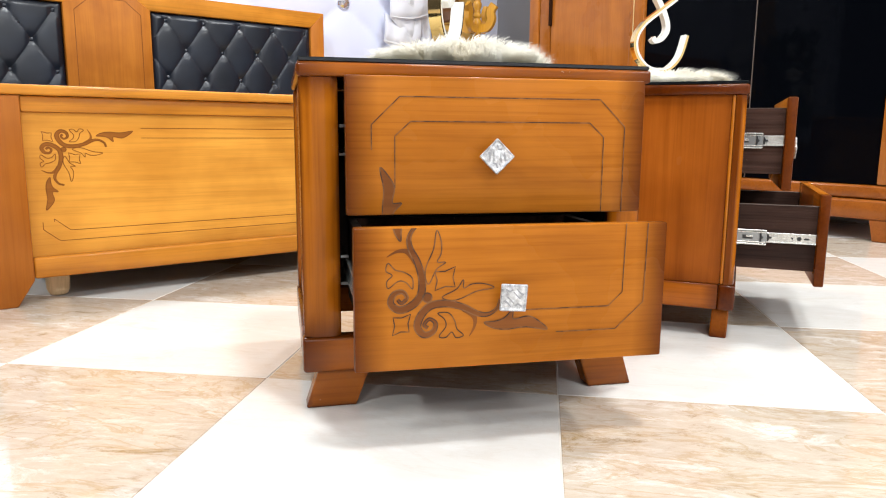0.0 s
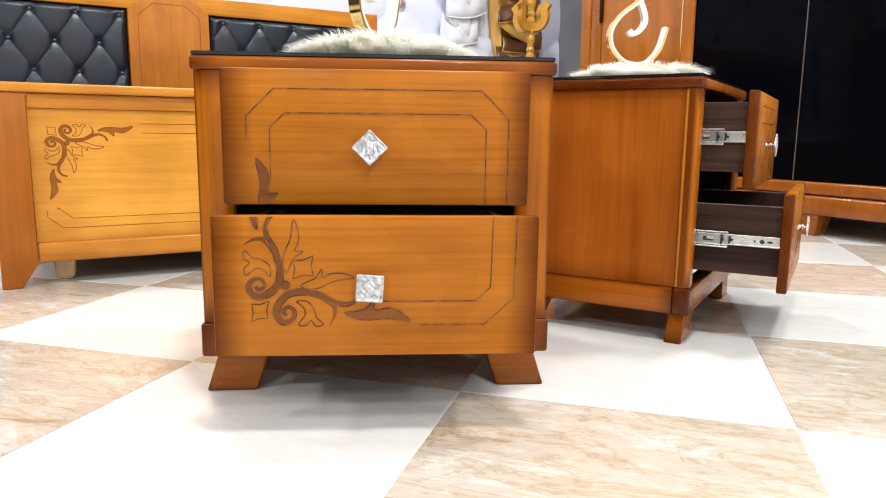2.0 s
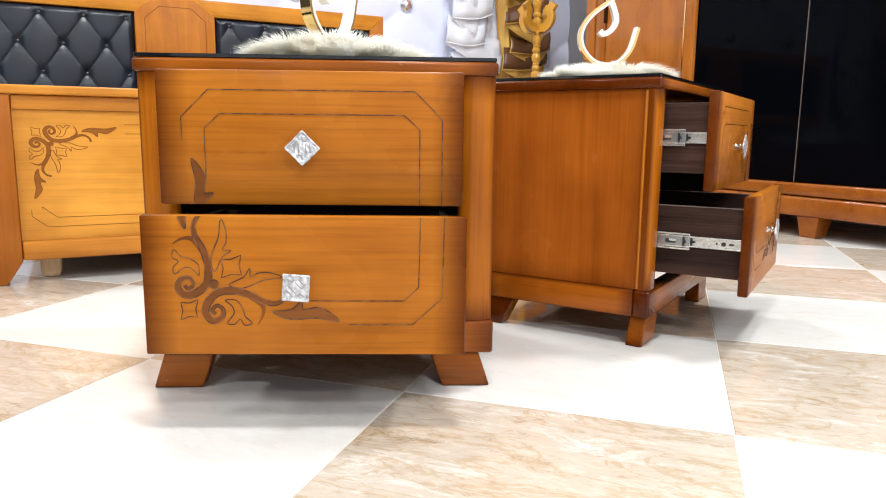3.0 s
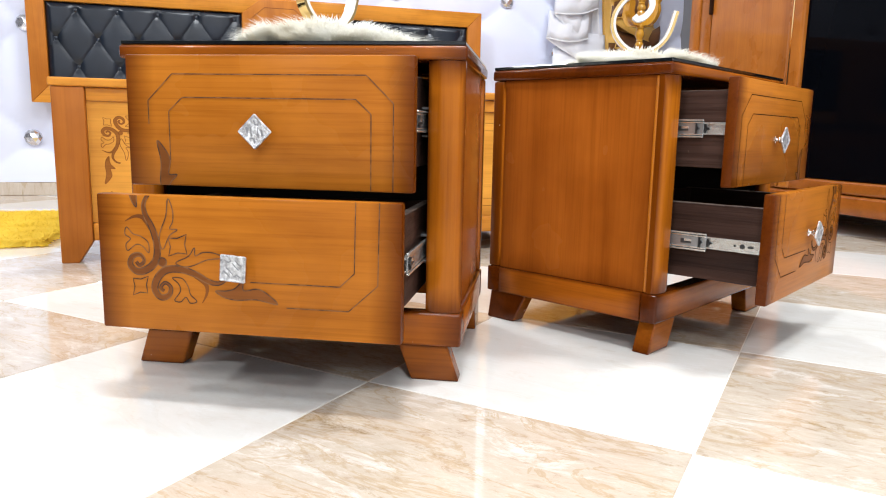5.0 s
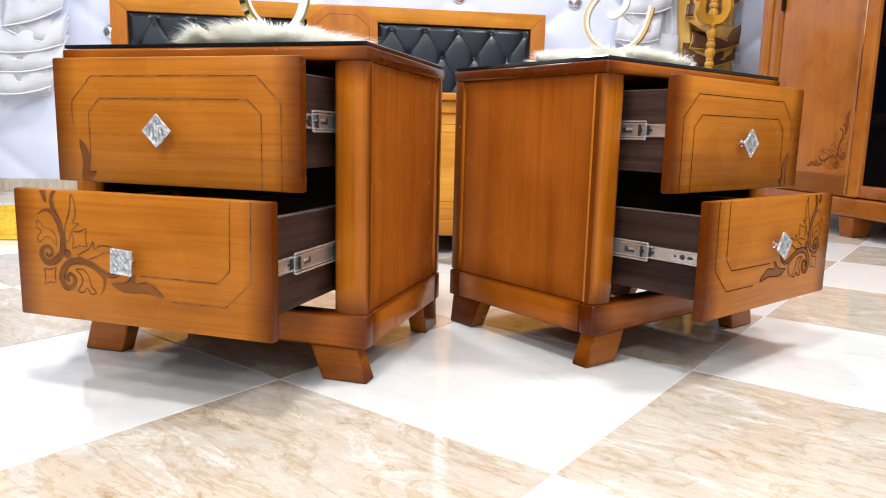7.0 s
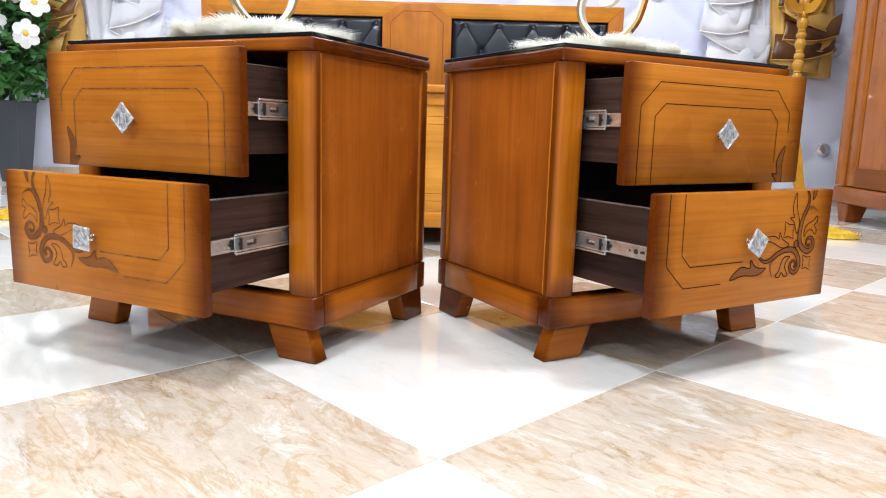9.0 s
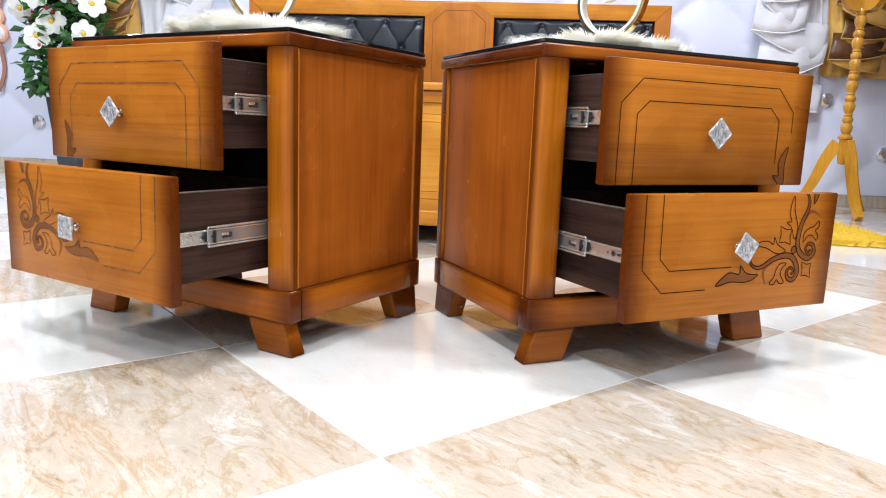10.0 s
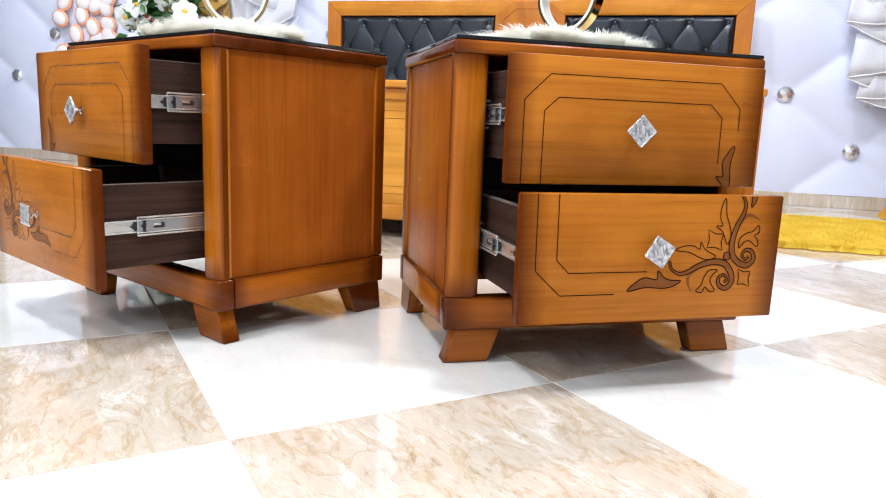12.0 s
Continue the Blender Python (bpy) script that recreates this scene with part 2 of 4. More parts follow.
def tile_material(name, base, vein, light, amount):
    m, nodes, links, b = material(name, base, 0.12, 0, 0.0, 1.0)
    tex, info = nodes.new("ShaderNodeTexCoord"), nodes.new("ShaderNodeObjectInfo")
    move = nodes.new("ShaderNodeVectorMath")
    move.operation = "MULTIPLY_ADD"
    links.new(info.outputs["Random"], move.inputs[0])
    move.inputs[1].default_value = (17, 23, 5)
    links.new(tex.outputs["Object"], move.inputs[2])
    mp = nodes.new("ShaderNodeMapping")
    mp.inputs["Scale"].default_value = (6.5, 17.0, 1)
    mp.inputs["Rotation"].default_value = (0, 0, radians(24))
    links.new(move.outputs[0], mp.inputs[0])
    n1, n2 = node(nodes, "ShaderNodeTexNoise", Scale=1.0, Detail=12.0, Roughness=0.78, Distortion=0.6), node(nodes, "ShaderNodeTexNoise", Scale=2.9, Detail=12.0, Roughness=0.8, Distortion=0.5)
    for n in (n1, n2):
        links.new(mp.outputs[0], n.inputs["Vector"])
    col = ramp(nodes, links, n1.outputs[0], ((0.34, vein), (0.43, base), (0.53, base), (0.63, light)))
    col = mix(nodes, links, "MULTIPLY", amount, col, ramp(nodes, links, n2.outputs[0], ((0.33, (0.66, 0.55, 0.42)), (0.43, (0.95, 0.92, 0.89)), (0.52, (1, 1, 1)), (0.62, (1.12, 1.14, 1.17)))))
    n3 = node(nodes, "ShaderNodeTexNoise", Scale=0.55, Detail=9.0, Roughness=0.62, Distortion=1.1)
    links.new(mp.outputs[0], n3.inputs["Vector"])
    line = ramp(nodes, links, n3.outputs[0], ((0.45, (0, 0, 0)), (0.485, (amount * 0.6,) * 3), (0.495, (0, 0, 0))))
    col = mix(nodes, links, "MIX", line, col, (0.44, 0.295, 0.13))
    links.new(col, b.inputs["Base Color"])
    links.new(ramp(nodes, links, n2.outputs[0], ((0.3, (0.075,) * 3), (0.7, (0.035,) * 3))), b.inputs["Roughness"])
    return m


tile_beige = tile_material("beige_marble_tile", (0.575, 0.49, 0.395), (0.35, 0.25, 0.135), (0.72, 0.665, 0.60), 0.85)
tile_white = tile_material("cream_white_tile", (0.78, 0.76, 0.715), (0.72, 0.68, 0.61), (0.82, 0.805, 0.775), 0.12)


# ---- mesh helpers ----
def part(name, bm, mat, parent=None, label="", smooth=False):
    me = bpy.data.meshes.new(name)
    bm.normal_update()
    bm.to_mesh(me)
    bm.free()
    me.materials.append(mat)
    if smooth:
        me.shade_smooth()
        me.set_sharp_from_angle(angle=radians(40))
    ob = new(name, me)
    ob.parent = parent
    if label:
        ob["label"] = label
    return ob


def thing(name, label, category, m=None, group="", kind=""):
    ob = new(name)
    ob.empty_display_size = 0.05
    ob.matrix_world = m if m is not None else Matrix()
    return tagged(ob, label, category, group, kind)


def box(x0, x1, y0, y1, z0, z1, bevel=0.0, seg=2, bm=None):
    b = bmesh.new()
    bmesh.ops.create_cube(b, size=1, matrix=Matrix.Translation(((x0 + x1) / 2, (y0 + y1) / 2, (z0 + z1) / 2)) @ Matrix.Diagonal((x1 - x0, y1 - y0, z1 - z0, 1)))
    if bevel:
        bmesh.ops.bevel(b, geom=b.edges[:], offset=bevel, segments=seg, profile=0.5, affect="EDGES")
    if bm is None:
        return b
    me = bpy.data.meshes.new("tmp")
    b.to_mesh(me)
    b.free()
    bm.from_mesh(me)
    bpy.data.meshes.remove(me)
    return bm


def prism(points, y0, y1, bevel=0.0):
    """An outline in x and z, carried from y0 to y1."""
    b = bmesh.new()
    f = b.faces.new([b.verts.new((x, y0, z)) for x, z in points])
    out = bmesh.ops.extrude_face_region(b, geom=[f])
    bmesh.ops.translate(b, vec=(0, y1 - y0, 0), verts=[v for v in out["geom"] if isinstance(v, bmesh.types.BMVert)])
    bmesh.ops.recalc_face_normals(b, faces=b.faces[:])
    if bevel:
        bmesh.ops.bevel(b, geom=b.edges[:], offset=bevel, segments=2, profile=0.5, affect="EDGES")
    return b


def hexahedron(low, high, z0, z1, bevel=0.003):
    """A block whose foot and head are the rectangles (x0, x1, y0, y1)."""
    b = bmesh.new()
    rings = []
    for (x0, x1, y0, y1), z in ((low, z0), (high, z1)):
        rings.append([b.verts.new(p) for p in ((x0, y0, z), (x1, y0, z), (x1, y1, z), (x0, y1, z))])
    b.faces.new(rings[0][::-1])
    b.faces.new(rings[1])
    for k in range(4):
        b.faces.new((rings[0][k], rings[0][(k + 1) % 4], rings[1][(k + 1) % 4], rings[1][k]))
    bmesh.ops.bevel(b, geom=b.edges[:], offset=bevel, segments=2, profile=0.5, affect="EDGES")
    return b


def spline(points, steps=8, closed=False):
    """A smooth curve through the points (Catmull-Rom)."""
    p = [Vector(q) for q in points]
    n = len(p)
    out = []
    for k in range(n if closed else n - 1):
        a, b, c, d = (p[(k + j) % n] if closed else p[min(max(k + j, 0), n - 1)] for j in (-1, 0, 1, 2))
        for i in range(steps):
            t = i / steps
            out.append(0.5 * (2 * b + (c - a) * t + (2 * a - 5 * b + 4 * c - d) * t * t + (3 * b - a - 3 * c + d) * t ** 3))
    if not closed:
        out.append(p[-1])
    return out


def ribbon(bm, line, width, y, place, closed=False):
    """A flat band along a line in ornament coordinates."""
    n = len(line)
    rows = []
    for k, q in enumerate(line):
        a, b = (line[(k - 1) % n], line[(k + 1) % n]) if closed else (line[max(k - 1, 0)], line[min(k + 1, n - 1)])
        t = (b - a).normalized() if (b - a).length > 1e-9 else Vector((1, 0))
        w = width(k / max(n - 1, 1)) / 2 if callable(width) else width / 2
        side = Vector((-t.y, t.x)) * w
        rows.append([bm.verts.new((*place(q + side), y)) for side in (side, -side)])
    for k in range(n if closed else n - 1):
        r, s2 = rows[k], rows[(k + 1) % n]
        bm.faces.new((r[0], r[1], s2[1], s2[0]))


def fill(bm, line, y, place):
    bm.faces.new([bm.verts.new((*place(q), y)) for q in line])


BAND = ((195, 92), (191, 80), (178, 72), (163, 74), (145, 83), (122, 89), (101, 87), (88, 75), (83, 59), (92, 48), (104, 52), (107, 63), (99, 69), (92, 62), (97, 57))
CURL = ((145, 82), (159, 70), (160, 57), (153, 43))
LEAF = ((262, 47), (249, 60), (234, 67), (214, 64), (213, 77), (201, 66), (188, 62), (173, 61), (185, 53), (204, 50), (232, 52))
FLAME = ((186, 108), (172, 114), (156, 114), (145, 109), (144, 120), (135, 108), (116, 98), (127, 93), (141, 95), (162, 104))
LILY = ((112, 77), (125, 76), (133, 65), (136, 54), (145, 45), (135, 42), (129, 50), (121, 43), (112, 45), (121, 58), (119, 68), (111, 75))
STAR = ((133, 138), (106, 132), (106, 107), (133, 111))
STAR_LOW = ((74, 77), (51, 73), (50, 49), (72, 53))


def swell(t):
    """The width of the carved band along its way, in millimetres."""
    return 3.6 + 5.8 * math.sin(math.pi * min(max((t - 0.1) / 0.72, 0.0), 1.0))


def concave(corners):
    out = []
    mid = sum((Vector(c) for c in corners), Vector((0, 0))) / 4
    for k in range(4):
        a, b = Vector(corners[k]), Vector(corners[(k + 1) % 4])
        m = ((a + b) / 2).lerp(mid, 0.22)
        out += [a, a.lerp(m, 0.55), m, b.lerp(m, 0.55)]
    return out


def ornament(parent, mapping, to_world, low=-1.0, high=9.0, stain=None, line=None):
    """The carved corner: stained bands and leaves, and fine engraved outlines. mapping: ornament millimetres to the panel's x, z;
    low, high: the heights between which this panel carries it."""
    solid, lines = bmesh.new(), bmesh.new()
    for swap in (False, True):
        def place(q):
            a, b = (q.y, q.x) if swap else (q.x, q.y)
            return mapping(a / 1000, b / 1000)
        band = spline(BAND, 7)
        ribbon(solid, band, swell, 0.0, place)
        ribbon(solid, spline(CURL, 6), lambda t: 8.5 * (1 - t) + 1.0, 0.0001, place)
        leaf = spline(LEAF, 5, True)
        fill(solid, leaf, 0.0, place)
        ribbon(lines, leaf, 1.7, 0.0003, place, True)
        for off in (-1, 1):
            edge = []
            for k, q in enumerate(band):
                t = (band[min(k + 1, len(band) - 1)] - band[max(k - 1, 0)]).normalized()
                edge.append(q + Vector((-t.y, t.x)) * off * swell(k / len(band)) / 2)
            ribbon(lines, edge, 1.6, 0.0003, place)
        for shape in (FLAME, LILY):
            ribbon(lines, spline(shape, 5, True), 1.6, 0.0003, place, True)
    def place(q):
        return mapping(q.x / 1000, q.y / 1000)
    for shape in (STAR, STAR_LOW):
        ribbon(lines, concave(shape), 1.6, 0.0003, place, True)
    ball = [Vector((96 + 6.3 * math.cos(k * 0.524), 98 + 6.3 * math.sin(k * 0.524))) for k in range(12)]
    fill(solid, ball, 0.0, place)
    ribbon(lines, ball, 1.6, 0.0003, place, True)
    for name, bm, mat in (("carving", solid, stain or carve_brown), ("engraving", lines, line or groove_dark)):
        for z, out in ((low, False), (high, True)):
            geom = bm.verts[:] + bm.edges[:] + bm.faces[:]
            bmesh.ops.bisect_plane(bm, geom=geom, plane_co=(0, z, 0), plane_no=(0, 1, 0), clear_outer=out, clear_inner=not out)
        if not bm.faces:
            bm.free()
            continue
        bmesh.ops.transform(bm, matrix=to_world, verts=bm.verts[:])
        bmesh.ops.triangulate(bm, faces=[f for f in bm.faces if len(f.verts) > 4])
        part(name, bm, mat, parent)


# ---- structure ----
def wall(name, x0, x1, y0, y1, mat, label):
    ob = part(name, box(x0, x1, y0, y1, 0.0, HIGH), mat)
    ob.matrix_world = ROOM
    return tagged(ob, label, "wall", kind="structure")


# assumed walls and ceiling, added to shape the light: pale fills, dark withholds
wall("wall_south", X0, X1, Y0 - 0.12, Y0, wall_pale, "assumed wall, pale to bounce light onto upright faces")
wall("wall_west", X0 - 0.12, X0, Y0 - 0.12, Y1 + 0.14, wall_paint, "assumed wall, dark to keep the mirrored doors dark")
wall("wall_east", X1, X1 + 0.12, Y0 - 0.12, Y1 + 0.14, wall_grey, "assumed wall, grey to limit reflections on the drawer fronts")
ob = part("ceiling", box(X0 - 0.12, X1 + 0.12, Y0 - 0.12, Y1 + 0.14, HIGH, HIGH + 0.1), plaster)
ob.matrix_world = ROOM
tagged(ob, "assumed ceiling, grey to keep its bounce low", "ceiling", kind="structure")

STEP_X, STEP_Z = 0.373, 0.308


def tuft_row(x):
    return (2.454, 0.629) if x > 1.0 else (-0.35, 0.937)


def head_wall():
    b = bmesh.new()
    nx, nz = 290, 118
    grid = []
    for i in range(nx + 1):
        x = X0 + (X1 - X0) * i / nx
        col = []
        for j in range(nz + 1):
            z = 0.075 + (HIGH - 0.075) * j / nz
            ox, oz = tuft_row(x)
            p, q = (x - ox) / STEP_X, (z - oz) / STEP_Z
            u, v = (p + q) / 2, (p - q) / 2
            swell = (abs(math.sin(math.pi * u)) * abs(math.sin(math.pi * v)) + 1e-6) ** 0.42
            col.append(b.verts.new((x, Y1 - 0.035 * swell, z)))
        grid.append(col)
    for i in range(nx):
        for j in range(nz):
            b.faces.new((grid[i][j], grid[i + 1][j], grid[i + 1][j + 1], grid[i][j + 1]))
    box(X0, X1, Y1 + 0.02, Y1 + 0.14, 0, HIGH, bm=b)
    ob = part("wall_north", b, quilt, smooth=True)
    ob.matrix_world = ROOM
    tagged(ob, "lavender padded wall tufted in large diamonds", "wall", kind="structure")
    skirt = part("baseboard", box(X0, X1, Y1 - 0.03, Y1 + 0.02, 0, 0.075, 0.004), tile_beige, label="beige marble baseboard")
    skirt.matrix_world = ROOM
    tagged(skirt, "low beige marble baseboard under the padded wall", "baseboard", kind="structure")
    gem = None
    for i in range(-9, 10):
        for j in range(-2, 5):
            for ox, oz, lo, hi in ((2.454, 0.629, 1.0, X1 - 0.1), (-0.35, 0.937, X0 + 0.1, 1.0)):
                x, z = ox + i * STEP_X, oz + j * STEP_Z
                if (i + j) % 2 or not lo < x < hi or not 0.15 < z < 2.2:
                    continue
                if gem is None:
                    g = bmesh.new()
                    bmesh.ops.create_icosphere(g, subdivisions=2, radius=0.048)
                    for v in g.verts:
                        v.co.y *= 0.5
                    gem = part("crystal_button", g, crystal, ob, "faceted crystal button")
                    first = gem
                else:
                    gem = new("crystal_button", first.data)
                    gem.parent = ob
                    gem["label"] = "faceted crystal button"
                gem.location = (x, Y1 - 0.015, z)


head_wall()


# ---- nightstands ----
W, D = 0.5483, 0.391


def knob(parent, x, y, z, turn):
    plate = box(-0.018, 0.018, -0.030, -0.025, -0.018, 0.018, 0.0012, 1)
    bmesh.ops.inset_region(plate, faces=[f for f in plate.faces if f.normal.y < -0.9 and f.calc_area() > 0.0005], thickness=0.003, depth=-0.0012)
    bmesh.ops.rotate(plate, matrix=Matrix.Rotation(radians(turn), 3, "Y"), verts=plate.verts[:])
    stem = bmesh.new()
    last = None
    for yy, r in ((-0.0005, 0.0068), (-0.003, 0.0066), (-0.0045, 0.0035), (-0.0085, 0.003), (-0.0098, 0.0046), (-0.012, 0.0058), (-0.0145, 0.0058), (-0.0168, 0.0044), (-0.018, 0.0026), (-0.0215, 0.0026), (-0.0235, 0.006), (-0.0255, 0.0072)):
        ring = [stem.verts.new((r * math.cos(a * math.pi / 6), yy, r * math.sin(a * math.pi / 6))) for a in range(12)]
        if last:
            for i in range(12):
                stem.faces.new((last[i], last[(i + 1) % 12], ring[(i + 1) % 12], ring[i]))
        last = ring
    k = part("knob", plate, silver, parent, "embossed silver square knob plate")
    k.location = (x, y, z)
    k.scale = (1.0, 0.68, 1.0)
    relief, beads = bmesh.new(), bmesh.new()
    flat = lambda q: (q.x, q.y)
    for sg in (1, -1):
        ribbon(relief, [Vector((sg * 0.013, sg * 0.004)), Vector((sg * 0.008, sg * 0.007)), Vector((sg * 0.003, sg * 0.012))], lambda t: 0.0035 * (1 - 0.7 * t), 0.0, flat)
        ribbon(relief, [Vector((sg * 0.009, -sg * 0.001)), Vector((sg * 0.004, sg * 0.003)), Vector((-sg * 0.001, sg * 0.008))], lambda t: 0.002 * (1 - 0.5 * t), 0.0, flat)
        ribbon(relief, [Vector((sg * 0.012, -sg * 0.011)), Vector((sg * 0.006, -sg * 0.008)), Vector((sg * 0.002, -sg * 0.011))], 0.0022, 0.0, flat)
    spin = Matrix.Rotation(radians(turn), 4, "Y")
    bmesh.ops.transform(relief, matrix=spin @ Matrix(((1, 0, 0, 0), (0, 0, -1, -0.0296), (0, 1, 0, 0), (0, 0, 0, 1))), verts=relief.verts[:])
    part("relief", relief, silver_dark, k, "flat scroll with recess shade in its darker colour")
    for i in range(11):
        for e in (-1, 1):
            p = (-0.015 + 0.003 * i, e * 0.0165)
            for px, pz in (p, p[::-1]):
                bmesh.ops.create_icosphere(beads, subdivisions=1, radius=0.0011, matrix=spin @ Matrix.Translation((px, -0.0302, pz)))
    tagged(part("beading", beads, silver, k, "beaded silver rim", smooth=True), kind="stuff")
    part("stem", stem, chrome, k, "polished chrome stem with a ball collar", smooth=True)


def slide(parent, x, y0, z, side, lead):
    """A ball-bearing runner on the side of a drawer box; side: -1 at its left, 1 at its right; lead: where the wide member begins."""
    def strip(near, far):
        return (x - far, x - near) if side < 0 else (x + near, x + far)

    def plate(points, near, far):
        """A flat outline in y and z, standing on the side."""
        b = prism(points, *sorted(x + side * q for q in (near, far)))
        for v in b.verts:
            v.co = (v.co.y, v.co.x, v.co.z)
        bmesh.ops.reverse_faces(b, faces=b.faces[:])
        return b

    y2, y3 = y0 + lead, y0 + 0.29
    r = part("runner", box(*strip(0.0005, 0.004), y0, y3 - 0.03, z - 0.0105, z + 0.0105, 0.0012, 1), zinc, parent, "zinc-plated ball-bearing drawer runner")
    for e in (-1, 1):
        part("lip", box(*strip(0.0038, 0.0068), y0, y3 - 0.03, z + e * 0.0092 - 0.0016, z + e * 0.0092 + 0.0016, 0.0006, 1), zinc, r)
        part("flange", box(*strip(0.0066, 0.0112), y2, y3, z + e * 0.0146 - 0.0016, z + e * 0.0146 + 0.0016, 0.0008, 1), zinc, r)
        part("ball_track", box(*strip(0.0084, 0.0096), y2 + 0.001, y3, z + e * 0.0104 - 0.0014, z + e * 0.0104 + 0.0014, 0.0005, 1), zinc, r)
        part("groove", box(*strip(0.0084, 0.0088), y2 + 0.001, y3, z + e * 0.0124 - 0.0006, z + e * 0.0124 + 0.0006), slot_shade, r)
    part("channel", box(*strip(0.0066, 0.0086), y2, y3, z - 0.0145, z + 0.0145, 0.0006, 1), steel, r)
    q = y2 + 0.007
    part("latch", plate([(q + 0.0065, z - 0.0095), (q + 0.0065, z + 0.0095), (q + 0.0035, z + 0.0095), (q + 0.003, z + 0.004), (q - 0.001, z), (q + 0.003, z - 0.004), (q + 0.0035, z - 0.0095)], 0.0087, 0.0118), black_plastic, r, "black plastic release latch")
    q = y2 - 0.001
    part("latch", plate([(q, z - 0.008), (q, z + 0.008), (q - 0.003, z + 0.006), (q - 0.004, z + 0.002), (q - 0.0085, z + 0.0015), (q - 0.0085, z - 0.0015), (q - 0.004, z - 0.002), (q - 0.003, z - 0.006)], 0.0042, 0.0072), black_plastic, r, "black plastic release latch")
    part("slot", box(*strip(0.0086, 0.0091), y2 + 0.027, y2 + 0.047, z - 0.0042, z + 0.0042), slot_shade, r)
    part("tongue", box(*strip(0.009, 0.0098), y2 + 0.027, y2 + 0.040, z - 0.0005, z + 0.004, 0.0003, 1), zinc, r)
    if lead > 0.06:
        for q, w, h in ((0.018, 0.0055, 0.0022), (0.032, 0.0045, 0.0042), (0.045, 0.002, 0.002)):
            hole = [(y0 + q + w * math.cos(k * math.tau / 12), z + h * math.sin(k * math.tau / 12)) for k in range(12)]
            part("hole", plate(hole, 0.0041, 0.0045), slot_shade, r)
    return r


def drawer(stand, out, yaw, z0, z1, box_z, slide_z, knob_at, turn, right, upper, lead):
    d = new("drawer")
    d.parent = stand
    d.matrix_local = pose(W / 2, -out, 0, 0, 0, yaw) @ pose(-W / 2, out, 0)
    x0, x1 = 0.058, 0.4905
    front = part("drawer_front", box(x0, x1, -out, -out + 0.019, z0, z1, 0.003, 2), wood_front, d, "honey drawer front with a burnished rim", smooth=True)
    y0, y1 = -out + 0.019, -out + 0.325
    for xa, xb in ((0.075, 0.088), (0.4615, 0.4745)):
        part("drawer_side", box(xa, xb, y0, y1, *box_z, 0.0008, 1), wenge, d, "dark brown drawer box side")
    part("drawer_back", box(0.088, 0.4615, y1 - 0.013, y1, *box_z), wenge, d)
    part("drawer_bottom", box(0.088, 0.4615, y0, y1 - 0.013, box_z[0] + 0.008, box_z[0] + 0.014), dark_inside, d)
    slide(d, 0.075, y0, slide_z, -1, lead)
    slide(d, 0.4745, y0, slide_z, 1, lead)
    for xa, xb in ((0.075, 0.088), (0.4615, 0.4745)):
        part("worn_edge", box(xa, xb, y0, y1, box_z[1] + 0.0001, box_z[1] + 0.0012), chipped, d, "chipped pale laminate edge")
    for xa, xb in ((0.0595, 0.0715), (0.478, 0.490)):
        for e in (-1, 1):
            part("cabinet_runner", box(xa, xb, 0.040, 0.3, slide_z + e * 0.0215 - 0.002, slide_z + e * 0.0215 + 0.002), steel, stand, "fixed drawer runner")
    knob(d, W / 2 + knob_at[0], -out, knob_at[1], turn)
    # engraved octagon lines
    mid = W / 2 + (-0.009 if right else -0.0025)
    g = bmesh.new()
    def flip(q):
        return (W - q.x, q.y) if not right else (q.x, q.y)
    L = lambda *p: [Vector(q) for q in p]
    if upper:
        lines = (L((mid - 0.184, z0), (mid - 0.184, 0.434), (mid - 0.145, 0.472), (mid + 0.145, 0.472), (mid + 0.184, 0.434), (mid + 0.184, 0.400)),
                 L((mid - 0.152, z0), (mid - 0.152, 0.419), (mid - 0.130, 0.439), (mid + 0.130, 0.439), (mid + 0.152, 0.419), (mid + 0.152, 0.348)))
    else:
        lines = (L((mid - 0.184, z1), (mid - 0.182, 0.194), (mid - 0.142, 0.157), (mid - 0.055, 0.157)),
                 L((mid - 0.152, z1), (mid - 0.150, 0.209), (mid - 0.130, 0.190), (mid - 0.004, 0.190)))
    for line in lines:
        for p, q in zip(line, line[1:]):
            ribbon(g, [p, q], 0.0014, 0.0003, flip)
    to = Matrix(((1, 0, 0, 0), (0, 0, -1, -out - 0.0004), (0, 1, 0, 0), (0, 0, 0, 1)))
    bmesh.ops.transform(g, matrix=to, verts=g.verts[:])
    part("engraved_line", g, groove_dark if right else groove_soft, d)
    corner = 0.4935 if right else 0.057
    ornament(d, lambda a, b: (corner - a if right else corner + a, 0.114 + b), to, z0 + 0.001, z1 - 0.001, line=groove_dark if right else groove_soft)


